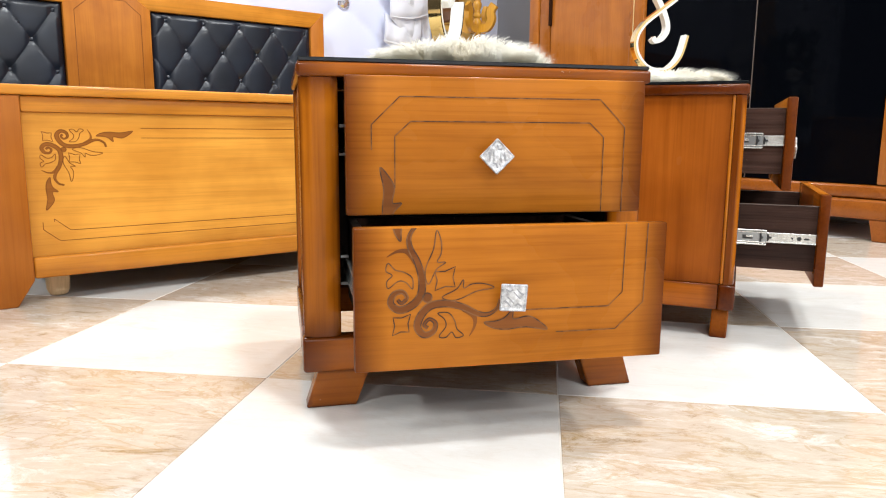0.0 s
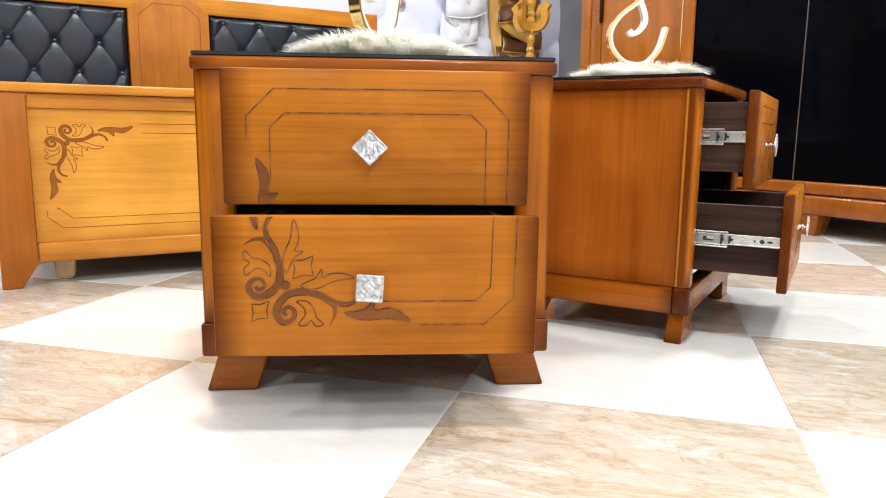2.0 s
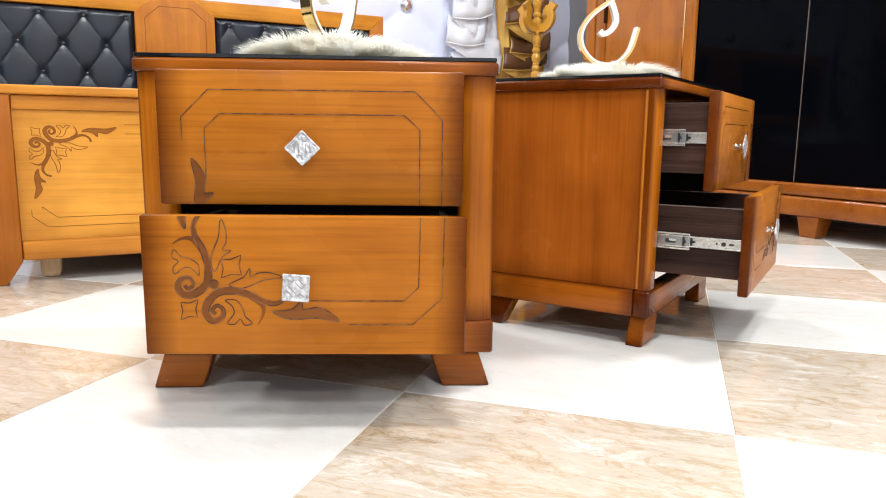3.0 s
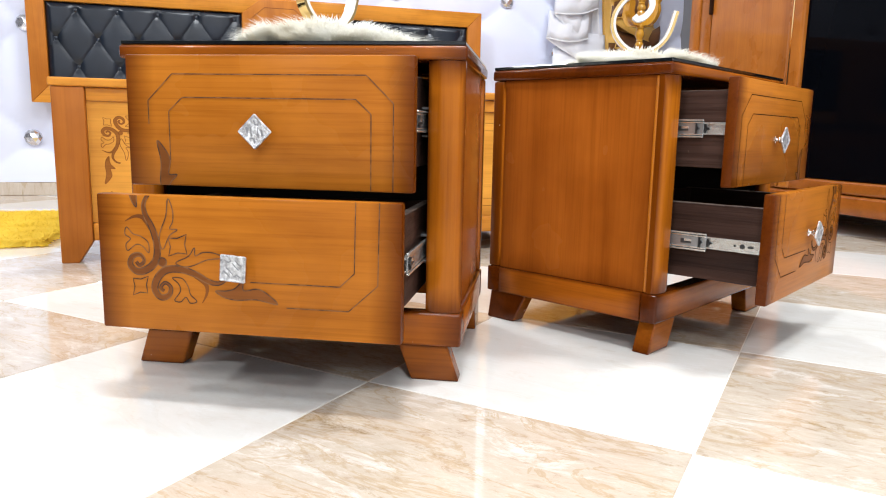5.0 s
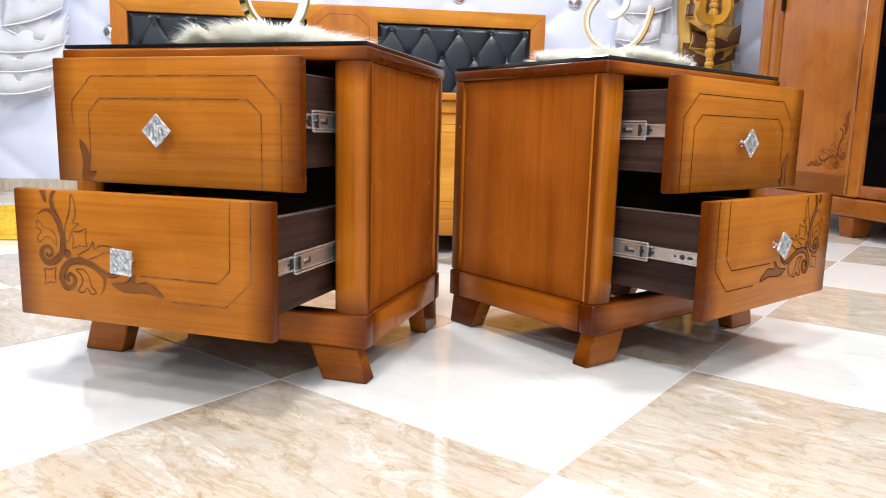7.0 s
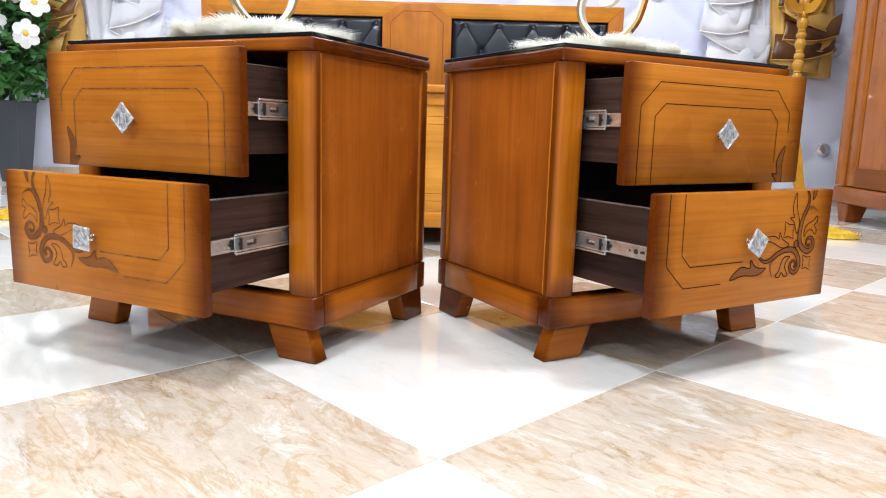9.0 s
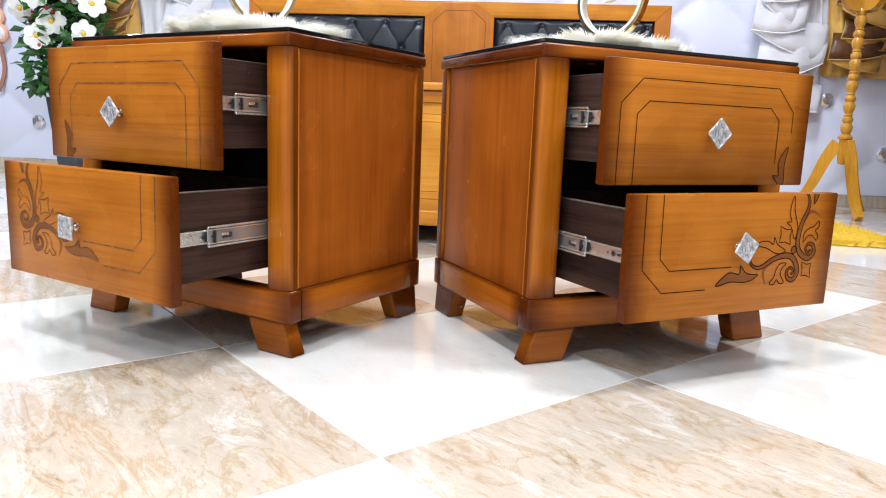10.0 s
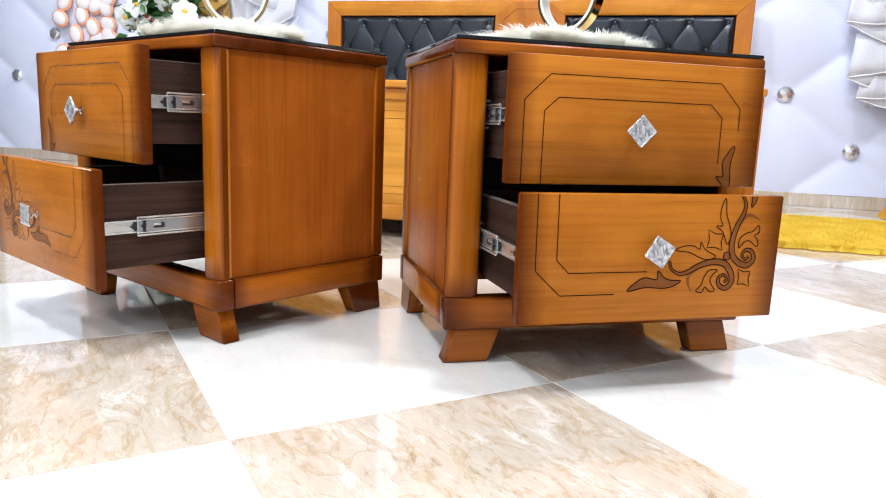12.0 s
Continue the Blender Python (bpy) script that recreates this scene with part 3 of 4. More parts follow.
def nightstand(name_label, m, upper, lower, right):
    n = thing("nightstand", name_label, "nightstand", m, "pair of nightstands")
    part("top", box(-0.003, W + 0.003, -0.003, D + 0.002, 0.5025, 0.5235, 0.005, 3), wood_rail, n, smooth=True)
    part("glass_top", box(0.0, W, 0.0, D, 0.5237, 0.5298, 0.001, 1), black_glass, n, "black glass top sheet")
    for x0, x1 in ((0.0, 0.056), (W - 0.056, W)):
        b = bmesh.new()
        prof = []
        steps = 8
        for k in range(steps + 1):
            t = k / steps
            bulge = 0.010 * (1 - (2 * t - 1) ** 4)
            prof.append((x0 + (x1 - x0) * t, 0.011 - bulge))
        prof += [(x1, 0.021), (x0, 0.021)]
        low = [b.verts.new((x, y, 0.1150)) for x, y in prof]
        top = [b.verts.new((x, y, 0.5020)) for x, y in prof]
        b.faces.new(low)
        b.faces.new(top[::-1])
        for k in range(len(prof)):
            b.faces.new((low[k], top[k], top[(k + 1) % len(prof)], low[(k + 1) % len(prof)]))
        bmesh.ops.recalc_face_normals(b, faces=b.faces[:])
        part("corner_post", b, wood_post, n, smooth=True)
    for s, xa in ((0, 0.0), (1, W)):
        sg = 1 if s == 0 else -1
        def bx(a, c, *rest):
            return box(min(xa + sg * a, xa + sg * c), max(xa + sg * a, xa + sg * c), *rest)
        part("side_moulding", bx(0.001, 0.02, 0.0213, 0.0285, 0.1150, 0.5020, 0.0035, 3), wood_bead, n, "glossy bead between post and panel, highlight put into its paler colour", smooth=True)
        part("side_panel", bx(0.006, 0.022, 0.029, 0.3635, 0.1150, 0.5020), wood_side, n, "honey side panel with upright grain")
        part("rear_post", bx(0.0, 0.028, 0.364, D, 0.1150, 0.5020, 0.004), wood_post, n, smooth=True)
        part("side_filler", bx(0.0225, 0.056, 0.03, 0.3635, 0.125, 0.495), dark_inside, n, "near-black filler block inside the cabinet side")
        part("base_rail", bx(-0.002, 0.03, 0.0305, 0.362, 0.060, 0.1145, 0.004), wood_rail_y, n, smooth=True)
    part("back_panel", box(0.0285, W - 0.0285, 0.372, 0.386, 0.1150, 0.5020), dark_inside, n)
    part("base_rail", box(-0.003, W + 0.003, -0.003, 0.030, 0.060, 0.1145, 0.005, 3), wood_rail, n, smooth=True)
    part("base_rail", box(-0.002, W + 0.002, 0.3625, D + 0.002, 0.060, 0.1145, 0.004), wood_rail, n, smooth=True)
    for q in (0, 1):
        f = (lambda x: x) if q == 0 else (lambda x: W - x)
        lo, hi = sorted((f(0.0), f(0.078))), sorted((f(0.020), f(0.100)))
        part("foot", hexahedron((*lo, 0.008, 0.042), (*hi, 0.006, 0.040), 0, 0.0605), wood_foot, n)
        lo = sorted((f(0.002), f(0.036)))
        part("foot", hexahedron((*lo, 0.322, 0.392), (*lo, 0.292, 0.384), 0, 0.0605), wood_foot, n)
    drawer(n, *upper[:2], 0.3105, 0.4995, (0.343, 0.477), 0.4115, upper[2], 45, right, True, upper[3])
    drawer(n, *lower[:2], 0.1142, 0.3045, (0.143, 0.278), 0.2105, lower[2], lower[4], right, False, lower[3])
    return n


A = pose(-0.3177, 1.0381, 0, 0, 0, 20.87)
B = pose(0.4305, 1.5458, 0, 0, 0, 75.27)
# a drawer: how far it is out, its skew, its knob, where the runner's wide member begins, the knob's turn
nightstand("honey wooden nightstand with both drawers pulled open, square knob", A, (0.0918, -1.49, (-0.0095, 0.392), 0.029), (0.1762, -1.02, (-0.0095, 0.2115), 0.054, 4), False)
nightstand("honey wooden nightstand with open drawers and diamond-set knobs", B, (0.0889, 1.34, (-0.008, 0.394), 0.040), (0.164, 1.45, (-0.005, 0.223), 0.094, 32), True)


def fur_mat(m, rx, ry, count, seed, tall, mound):
    rng = random.Random(seed)
    b = bmesh.new()
    rim = []
    for k in range(40):
        a = k * math.tau / 40
        r = 1 + 0.1 * math.sin(3 * a + seed) + 0.08 * rng.uniform(-1, 1)
        rim.append(b.verts.new((rx * r * math.cos(a), ry * r * math.sin(a), 0.0005)))
    mid = [b.verts.new((v.co.x * 0.8, v.co.y * 0.8, 0.011 + 0.5 * mound)) for v in rim]
    top = b.verts.new((0, 0, 0.018 + mound))
    b.faces.new(rim[::-1])
    for k in range(40):
        b.faces.new((rim[k], rim[(k + 1) % 40], mid[(k + 1) % 40], mid[k]))
        b.faces.new((mid[k], mid[(k + 1) % 40], top))
    tufts = [(rng.uniform(-1, 1), rng.uniform(-1, 1), rng.uniform(0, math.tau), rng.uniform(0.6, 1.25)) for _ in range(60)]
    for _ in range(count):
        r, a = math.sqrt(rng.random()) * 1.02, rng.uniform(0, math.tau)
        x, y = rx * r * math.cos(a), ry * r * math.sin(a)
        t = min(tufts, key=lambda q: (q[0] * rx - x) ** 2 + (q[1] * ry - y) ** 2)
        lean = t[2] + rng.uniform(-0.4, 0.4)
        out = Vector((math.cos(lean), math.sin(lean), 0)) * 0.5 + Vector((math.cos(a), math.sin(a), 0)) * (0.25 + 0.8 * r * r)
        h = rng.uniform(0.022, 0.044) * t[3] * tall
        base = Vector((x, y, 0.004 + (0.013 + mound) * (1 - r * r)))
        tip = base + out * h * 0.95 + Vector((0, 0, h * rng.uniform(0.25, 0.8)))
        bend = base.lerp(tip, 0.55) + Vector((0, 0, h * 0.25))
        w = Vector((-out.y, out.x, 0)).normalized() * rng.uniform(0.0004, 0.0009)
        v = [b.verts.new(p) for p in (base - w, base + w, bend + w * 0.7, bend - w * 0.7, tip)]
        b.faces.new(v[:4])
        b.faces.new((v[3], v[2], v[4]))
    ob = part("fur_mat", b, fur_white)
    ob.matrix_world = m
    return tagged(ob, "cream long-haired fur mat lying on a glass top", "fur mat", "fur mats")


fur_mat(A @ pose(0.285, 0.19, 0.5299, 0, 0, 6), 0.150, 0.130, 24000, 3, 0.85, 0.014)
fur_mat(B @ pose(0.245, 0.19, 0.5299, 0, 0, -4), 0.165, 0.135, 24000, 8, 0.65, 0.006)


def band(bm, line, half, thick, y):
    """A flat metal strip, 2 * half deep, along a line in x and z."""
    rows = []
    n = len(line)
    for k, q in enumerate(line):
        t = (line[min(k + 1, n - 1)] - line[max(k - 1, 0)]).normalized()
        s = Vector((-t.y, t.x)) * thick / 2
        rows.append([bm.verts.new(p) for p in ((q.x + s.x, y - half, q.y + s.y), (q.x + s.x, y + half, q.y + s.y), (q.x - s.x, y + half, q.y - s.y), (q.x - s.x, y - half, q.y - s.y))])
    for r, q in zip(rows, rows[1:]):
        for k in range(4):
            bm.faces.new((r[k], r[(k + 1) % 4], q[(k + 1) % 4], q[k]))
    bm.faces.new(rows[0][::-1])
    bm.faces.new(rows[-1])
    bmesh.ops.recalc_face_normals(bm, faces=bm.faces[:])


def lamp(m):
    l = thing("table_lamp", "gold and ivory scroll table lamp standing on fur", "table lamp", m, "scroll lamps")
    loop = spline([(0.066, 0.088), (0.052, 0.040), (0.028, 0.012), (0.0, 0.004), (-0.032, 0.012), (-0.058, 0.042), (-0.062, 0.078), (-0.042, 0.112), (0.0, 0.145), (0.045, 0.182), (0.066, 0.225), (0.05, 0.268), (0.0, 0.285)], 8)
    inner = spline([(-0.066, 0.272), (-0.052, 0.225), (-0.02, 0.182), (0.006, 0.138), (0.016, 0.102), (0.004, 0.080), (-0.012, 0.073), (-0.020, 0.080)], 8)
    def shifted(line, by):
        return [q + Vector((-(line[min(k + 1, len(line) - 1)] - line[max(k - 1, 0)]).y, (line[min(k + 1, len(line) - 1)] - line[max(k - 1, 0)]).x)).normalized() * by for k, q in enumerate(line)]
    b = bmesh.new(); band(b, shifted(loop, 0.0028), 0.011, 0.0055, 0.0)
    part("scroll", b, gold, l, "polished gold outer scroll", smooth=True)
    b = bmesh.new(); band(b, shifted(loop, -0.0026), 0.0115, 0.005, 0.0)
    part("inlay", b, enamel, l, "ivory enamel inner face", smooth=True)
    b = bmesh.new(); band(b, inner, 0.010, 0.012, 0.0)
    part("strand", b, enamel, l, "ivory enamel strand", smooth=True)
    part("foot", hexahedron((-0.035, 0.035, -0.03, 0.03), (-0.012, 0.012, -0.011, 0.011), 0.5300 - m.translation.z, 0.002, 0.002), gold, l)


lamp(A @ pose(0.27, 0.228, 0.5740, 0, 0, 58))
lamp(B @ pose(0.274, 0.207, 0.5705, 0, 0, -58))


# ---- bed ----
def leather_panel(parent, x0, x1, z0, z1, y):
    b = bmesh.new()
    nx, nz = 200, 90
    grid = []
    sx, sz = 0.102, 0.148
    cx, cz = x1 - 0.141, 0.852
    for i in range(nx + 1):
        col = []
        for j in range(nz + 1):
            x, z = x0 + (x1 - x0) * i / nx, z0 + (z1 - z0) * j / nz
            p, q = (x - cx) / sx, (z - cz) / sz
            u, v = (p + q) / 2, (p - q) / 2
            swell = (abs(math.sin(math.pi * u)) * abs(math.sin(math.pi * v)) + 1e-6) ** 0.16
            e = min(x - x0, x1 - x, z - z0, z1 - z)
            edge = max(0.0, min(1.0, e / 0.03))
            pit = math.exp(-((u - round(u)) ** 2 + (v - round(v)) ** 2) * 50)
            col.append(b.verts.new((x, y - (0.016 + 0.014 * swell - 0.010 * pit) * math.sqrt(edge), z)))
        grid.append(col)
    for i in range(nx):
        for j in range(nz):
            b.faces.new((grid[i][j], grid[i + 1][j], grid[i + 1][j + 1], grid[i][j + 1]))
    pad = part("leather_panel", b, leather, parent, "black tufted leather panel", smooth=True)
    first = None
    for i in range(-12, 6):
        for j in range(-4, 3):
            x, z = cx + i * sx, cz + j * sz
            if (i + j) % 2 or not x0 + 0.03 < x < x1 - 0.03 or not z0 + 0.03 < z < z1 - 0.03:
                continue
            if first is None:
                g = bmesh.new()
                bmesh.ops.create_uvsphere(g, u_segments=12, v_segments=6, radius=0.012)
                bmesh.ops.scale(g, vec=(1, 0.45, 1), verts=g.verts[:])
                o = first = part("button", g, leather, pad, smooth=True)
            else:
                o = new("button", first.data)
                o.parent = pad
            o.location = (x, y - 0.011, z)


def bed():
    n = thing("bed", "amber wooden double bed with black tufted leather headboard", "bed", ROOM)
    HL, HR, HY = -0.313, 2.226, 4.060
    z0, z1 = 0.512, 1.131
    part("headboard_back", box(HL + 0.02, HR - 0.02, HY + 0.02, HY + 0.06, z0 + 0.02, z1 - 0.01), wood_bed_post, n)
    part("headboard_base", box(0.25, 1.97, HY + 0.02, HY + 0.06, 0.0, z0 + 0.019), wood_bed_post, n)
    t = 0.09
    for pts, mat in ((((HL, z1), (HR, z1), (HR - t, z1 - t), (HL + t, z1 - t)), wood_bed_rail), (((HL, z0), (HL + t, z0 + t), (HR - t, z0 + t), (HR, z0)), wood_bed_rail),
                     (((HL, z0), (HL, z1), (HL + t, z1 - t), (HL + t, z0 + t)), wood_bed_post), (((HR, z0), (HR - t, z0 + t), (HR - t, z1 - t), (HR, z1)), wood_bed_post)):
        part("headboard_rail", prism(pts, HY - 0.022, HY + 0.0195, 0.004), mat, n, smooth=True)
    c0, c1 = 0.782, 1.198
    part("centre_panel", prism(((c0, z0 + 0.02), (c1, z0 + 0.02), (c1, z1 - 0.092), (c1 - 0.105, z1 - 0.010), (c0 + 0.105, z1 - 0.010), (c0, z1 - 0.092)), HY - 0.032, HY + 0.0195, 0.005), wood_bed_post, n, "amber octagonal centre panel", smooth=True)
    g = bmesh.new()
    loop = [Vector(q) for q in ((c0 + 0.05, z0 + 0.05), (c0 + 0.05, z1 - 0.12), (c0 + 0.125, z1 - 0.055), (c1 - 0.125, z1 - 0.055), (c1 - 0.05, z1 - 0.12), (c1 - 0.05, z0 + 0.05))]
    for p, q in zip(loop, loop[1:]):
        ribbon(g, [p, q], 0.003, 0.0, lambda v: (v.x, v.y))
    bmesh.ops.transform(g, matrix=Matrix(((1, 0, 0, 0), (0, 0, -1, HY - 0.0325), (0, 1, 0, 0), (0, 0, 0, 1))), verts=g.verts[:])
    part("engraved_line", g, carve_brown, n)
    leather_panel(n, HL + t, c0 - 0.002, z0 + t, z1 - t, HY + 0.005)
    leather_panel(n, c1 + 0.002, HR - t, z0 + t, z1 - t, HY + 0.005)
    # footboard
    F0, F1, FY = 0.211, 2.020, 1.944
    part("footboard_cap", box(F0 - 0.006, F1 + 0.006, FY - 0.012, FY + 0.05, 0.503, 0.527, 0.006, 3), wood_bed_rail, n, smooth=True)
    part("footboard_rail", box(F0 + 0.087, F1 - 0.087, FY + 0.004, FY + 0.04, 0.464, 0.502, 0.004), wood_bed_rail, n, smooth=True)
    part("footboard_rail", box(F0 + 0.087, F1 - 0.087, FY + 0.0, FY + 0.04, 0.064, 0.116, 0.006, 3), wood_bed_rail, n, smooth=True)
    panel = part("footboard_panel", box(F0 + 0.087, F1 - 0.087, FY + 0.012, FY + 0.032, 0.1165, 0.4635), wood_bed, n, "pale amber panel with carved corners")
    for right in (False, True):
        s = -1 if right else 1
        x = F1 if right else F0
        part("leg", prism(((x, 0), (x + s * 0.046, 0), (x + s * 0.086, 0.062), (x + s * 0.086, 0.5025), (x, 0.5025)), FY - 0.006, FY + 0.044, 0.004), wood_bed_leg, n, smooth=True)
        to = Matrix(((1, 0, 0, 0), (0, 0, -1, FY + 0.0115), (0, 1, 0, 0), (0, 0, 0, 1)))
        ornament(panel, lambda a, b: (x + s * (0.0785 + 0.977 * a), 0.4625 - 0.89 * b), to, stain=carve_amber, line=carve_brown)
    g = bmesh.new()
    lo, hi, za, zb = F0 + 0.115, F1 - 0.115, 0.152, 0.428
    for e in (0.0, 0.025):
        line = [Vector(q) for q in ((lo + e, 0.20), (lo + e, za + e + 0.03), (lo + e + 0.035, za + e), (hi - e - 0.035, za + e), (hi - e, za + e + 0.03), (hi - e, 0.20))]
        top = [Vector(q) for q in ((lo + 0.24, zb - e), (hi - 0.24, zb - e))]
        for l in (line, top):
            for p, q in zip(l, l[1:]):
                ribbon(g, [p, q], 0.0014, 0.0, lambda v: (v.x, v.y))
    bmesh.ops.transform(g, matrix=Matrix(((1, 0, 0, 0), (0, 0, -1, FY + 0.0116), (0, 1, 0, 0), (0, 0, 0, 1))), verts=g.verts[:])
    part("engraved_line", g, carve_brown, panel)
    for x in (0.27, 1.93):
        part("side_rail", box(x, x + 0.03, FY + 0.045, HY + 0.019, 0.11, 0.36, 0.003), wood_bed_rail, n)
    # unseen near-black board, added to keep the space under the bed dark
    part("under_bed_shade_board", box(0.301, 1.929, FY + 0.045, HY + 0.019, 0.2, 0.22), dark_inside, n)
    part("support_foot", hexahedron((0.335, 0.385, FY + 0.07, FY + 0.12), (0.325, 0.395, FY + 0.06, FY + 0.13), 0.0, 0.1995, 0.016), pale_pine, n, "pale pine support foot")


bed()


# ---- wardrobe ----
def wardrobe():
    n = thing("wardrobe", "amber wooden wardrobe with carved door and dark mirrored doors", "wardrobe", ROOM @ pose(3.13, 0, 0, 0, 0, 90))
    # local x runs towards the head wall, local -y is the front's back: x = y of the room, y = -(x - 3.13)
    R0, R1 = 1.1, 3.16
    H = 2.25
    part("carcass", box(R0, R1, -0.60, -0.03, 0.09, H), wood_ward, n)
    part("plinth", box(R0, R1 + 0.004, -0.03, 0.012, 0.088, 0.168, 0.012, 3), wood_ward_y, n, smooth=True)
    part("bottom_rail", box(R0, 2.40, -0.0295, 0.006, 0.172, 0.225, 0.01, 3), wood_ward_y, n, smooth=True)
    for x in (1.15, 1.66, 2.40, 3.08):
        part("foot", hexahedron((x - 0.035, x + 0.035, -0.08, -0.005), (x - 0.05, x + 0.05, -0.1, 0.003), 0, 0.0885, 0.006), wood_ward_y, n)
    part("side_stile", box(3.085, R1, -0.0295, 0.008, 0.172, H, 0.006), wood_ward, n, smooth=True)
    part("stile", box(3.0, 3.08, -0.0295, 0.0, 0.172, H, 0.006), wood_ward, n, smooth=True)
    door = part("door", box(2.43, 2.995, -0.0295, -0.006, 0.172, H, 0.004), wood_ward, n, "amber door panel with a carved corner")
    part("door_foot_rail", box(2.43, 2.995, -0.005, 0.004, 0.172, 0.262, 0.003), carve_brown, door)
    part("door_handle", box(2.984, 2.999, -0.0055, 0.014, 1.03, 1.31, 0.004), groove_dark, door, "dark upright door handle")
    part("stile", box(2.335, 2.425, -0.0295, 0.014, 0.172, H, 0.012, 3), wood_ward, n, smooth=True)
    part("edge_strip", box(2.392, 2.398, 0.0145, 0.017, 0.18, H), gold, n, "thin brass edge strip")
    for x0, x1 in ((1.748, 2.334), (1.19, 1.742)):
        part("mirror_door", box(x0, x1, -0.0295, -0.008, 0.228, H - 0.03), mirror_glass, n, "dark mirrored door")
    part("edge_strip", box(1.7438, 1.7462, -0.0285, -0.005, 0.228, H - 0.03), seam_metal, n, "thin bright door edge")
    part("stile", box(R0, 1.185, -0.0295, 0.006, 0.228, H, 0.008), wood_ward, n, smooth=True)
    part("crown", box(R0 - 0.02, R1 + 0.02, -0.62, 0.03, H, H + 0.06, 0.01), wood_ward_y, n)
    to = Matrix(((1, 0, 0, 0), (0, 0, 1, -0.0055), (0, 1, 0, 0), (0, 0, 0, 1)))
    ornament(door, lambda a, b: (2.40 + 1.15 * a, 0.235 + 1.15 * b), to)
    return n


wardrobe()


# ---- drapes, stand, plants, rugs ----
def drape(label, x0, x1, z_low, mat, folds, m, ragged, name="curtain"):
    n = thing(name, label, "curtain", m, "wall drapes")
    rng = random.Random(int(x0 * 100) + folds)
    b = bmesh.new()
    nx, nz = 60, 50
    grid = []
    top = 2.3
    for i in range(nx + 1):
        u = i / nx
        col = []
        low = z_low + ragged * (0.5 + 0.5 * math.sin(u * 9 + x0)) * (1 - u)
        for j in range(nz + 1):
            v = j / nz
            z = low + (top - low) * v
            wob = math.sin(u * folds * math.tau + 0.6 * math.sin(v * 5) + x0) * 0.5 + 0.5
            swag = 0.006 * math.sin((v * 3 - u * 1.6) * math.tau)
            col.append(b.verts.new((x0 + (x1 - x0) * u + 0.02 * math.sin(v * 9 + u * 7), Y1 - 0.05 - 0.035 * wob - swag, z)))
        grid.append(col)
    for i in range(nx):
        for j in range(nz):
            b.faces.new((grid[i][j], grid[i + 1][j], grid[i + 1][j + 1], grid[i][j + 1]))
    ob = part("cloth", b, mat, n, smooth=True)
    ob.modifiers.new("thick", "SOLIDIFY").thickness = 0.004
    return n


def cascade(parent, hem, depth, cloths, edge, rise=0.2):
    """A jabot of cloth: flaps that fall in a zigzag, in turn of each cloth, each with a thin corded hem."""
    for k, (p, q) in enumerate(zip(hem, hem[1:])):
        b, cord = bmesh.new(), bmesh.new()
        p, q = Vector(p), Vector(q)
        rows, line = [], []
        for i in range(21):
            u = i / 20
            e = p.lerp(q, u) + Vector((0, -0.03 * math.sin(math.pi * u) * (1 - 0.4 * u)))
            y = depth - 0.014 * (k % 2) - 0.02 * math.sin(math.pi * u)
            lift = rise * (1 + 0.2 * math.sin(3 * u + k))
            fold = 0.008 * math.sin(u * 14 + k)
            rows.append([b.verts.new((e.x, y, e.y)), b.verts.new((e.x + 0.008, y + 0.005 + fold, e.y + lift * 0.3)), b.verts.new((e.x + 0.018, y + 0.016 + fold, e.y + lift * 0.65)), b.verts.new((e.x + 0.03, y + 0.045, e.y + lift))])
            line.append(Vector((e.x, y - 0.002, e.y)))
        for a, c in zip(rows, rows[1:]):
            for i in range(3):
                b.faces.new((a[i], a[i + 1], c[i + 1], c[i]))
        last = None
        for c in line:
            ring = [cord.verts.new(c + Vector((0, 0.0035 * math.cos(a * math.tau / 6), 0.0035 * math.sin(a * math.tau / 6)))) for a in range(6)]
            if last:
                for i in range(6):
                    cord.faces.new((last[i], last[(i + 1) % 6], ring[(i + 1) % 6], ring[i]))
            last = ring
        ob = part("flounce", b, cloths[k % len(cloths)], parent, smooth=True)
        ob.modifiers.new("thick", "SOLIDIFY").thickness = 0.002
        part("hem", cord, edge, ob, "thin corded hem", smooth=True)


HEM = ((2.74, 1.17), (2.985, 1.023), (2.69, 1.012), (3.11, 0.834), (2.73, 0.72), (3.02, 0.655), (2.79, 0.615), (3.115, 0.555))
c = drape("white voile curtain with ruffled flounces against the padded wall", 2.85, 3.11, 0.565, voile, 3, ROOM, 0.0)
cascade(c, [(2.69, 1.36), (3.05, 1.22), *HEM], Y1 - 0.12, (voile,), hem_satin)
c = drape("white voile curtain with ruffled flounces against the padded wall", -1.08, -0.72, 0.56, voile, 3, ROOM, 0.0)
cascade(c, [(-1.0, 1.2), (-0.57, 1.045), (-0.9, 0.93), (-0.585, 0.846), (-0.95, 0.79), (-0.59, 0.745), (-0.95, 0.68), (-0.65, 0.613), (-1.0, 0.56)], Y1 - 0.12, (voile,), hem_satin)
for x0, x1 in ((3.12, 3.52), (-1.5, -1.10)):
    c = drape("gold satin drape with brown folded lining against the padded wall", x0, x1, 0.76, brocade, 3, ROOM, 0.04)
    cascade(c, [(x0 + 0.03, 1.42), (x1 - 0.02, 1.27), (x0 + 0.02, 1.16), (x1, 1.01), (x0 + 0.07, 0.975), (x1 - 0.03, 0.91), (x0 + 0.01, 0.855), (x1 - 0.1, 0.79)], Y1 - 0.13, (brocade, lining), brocade, 0.13)


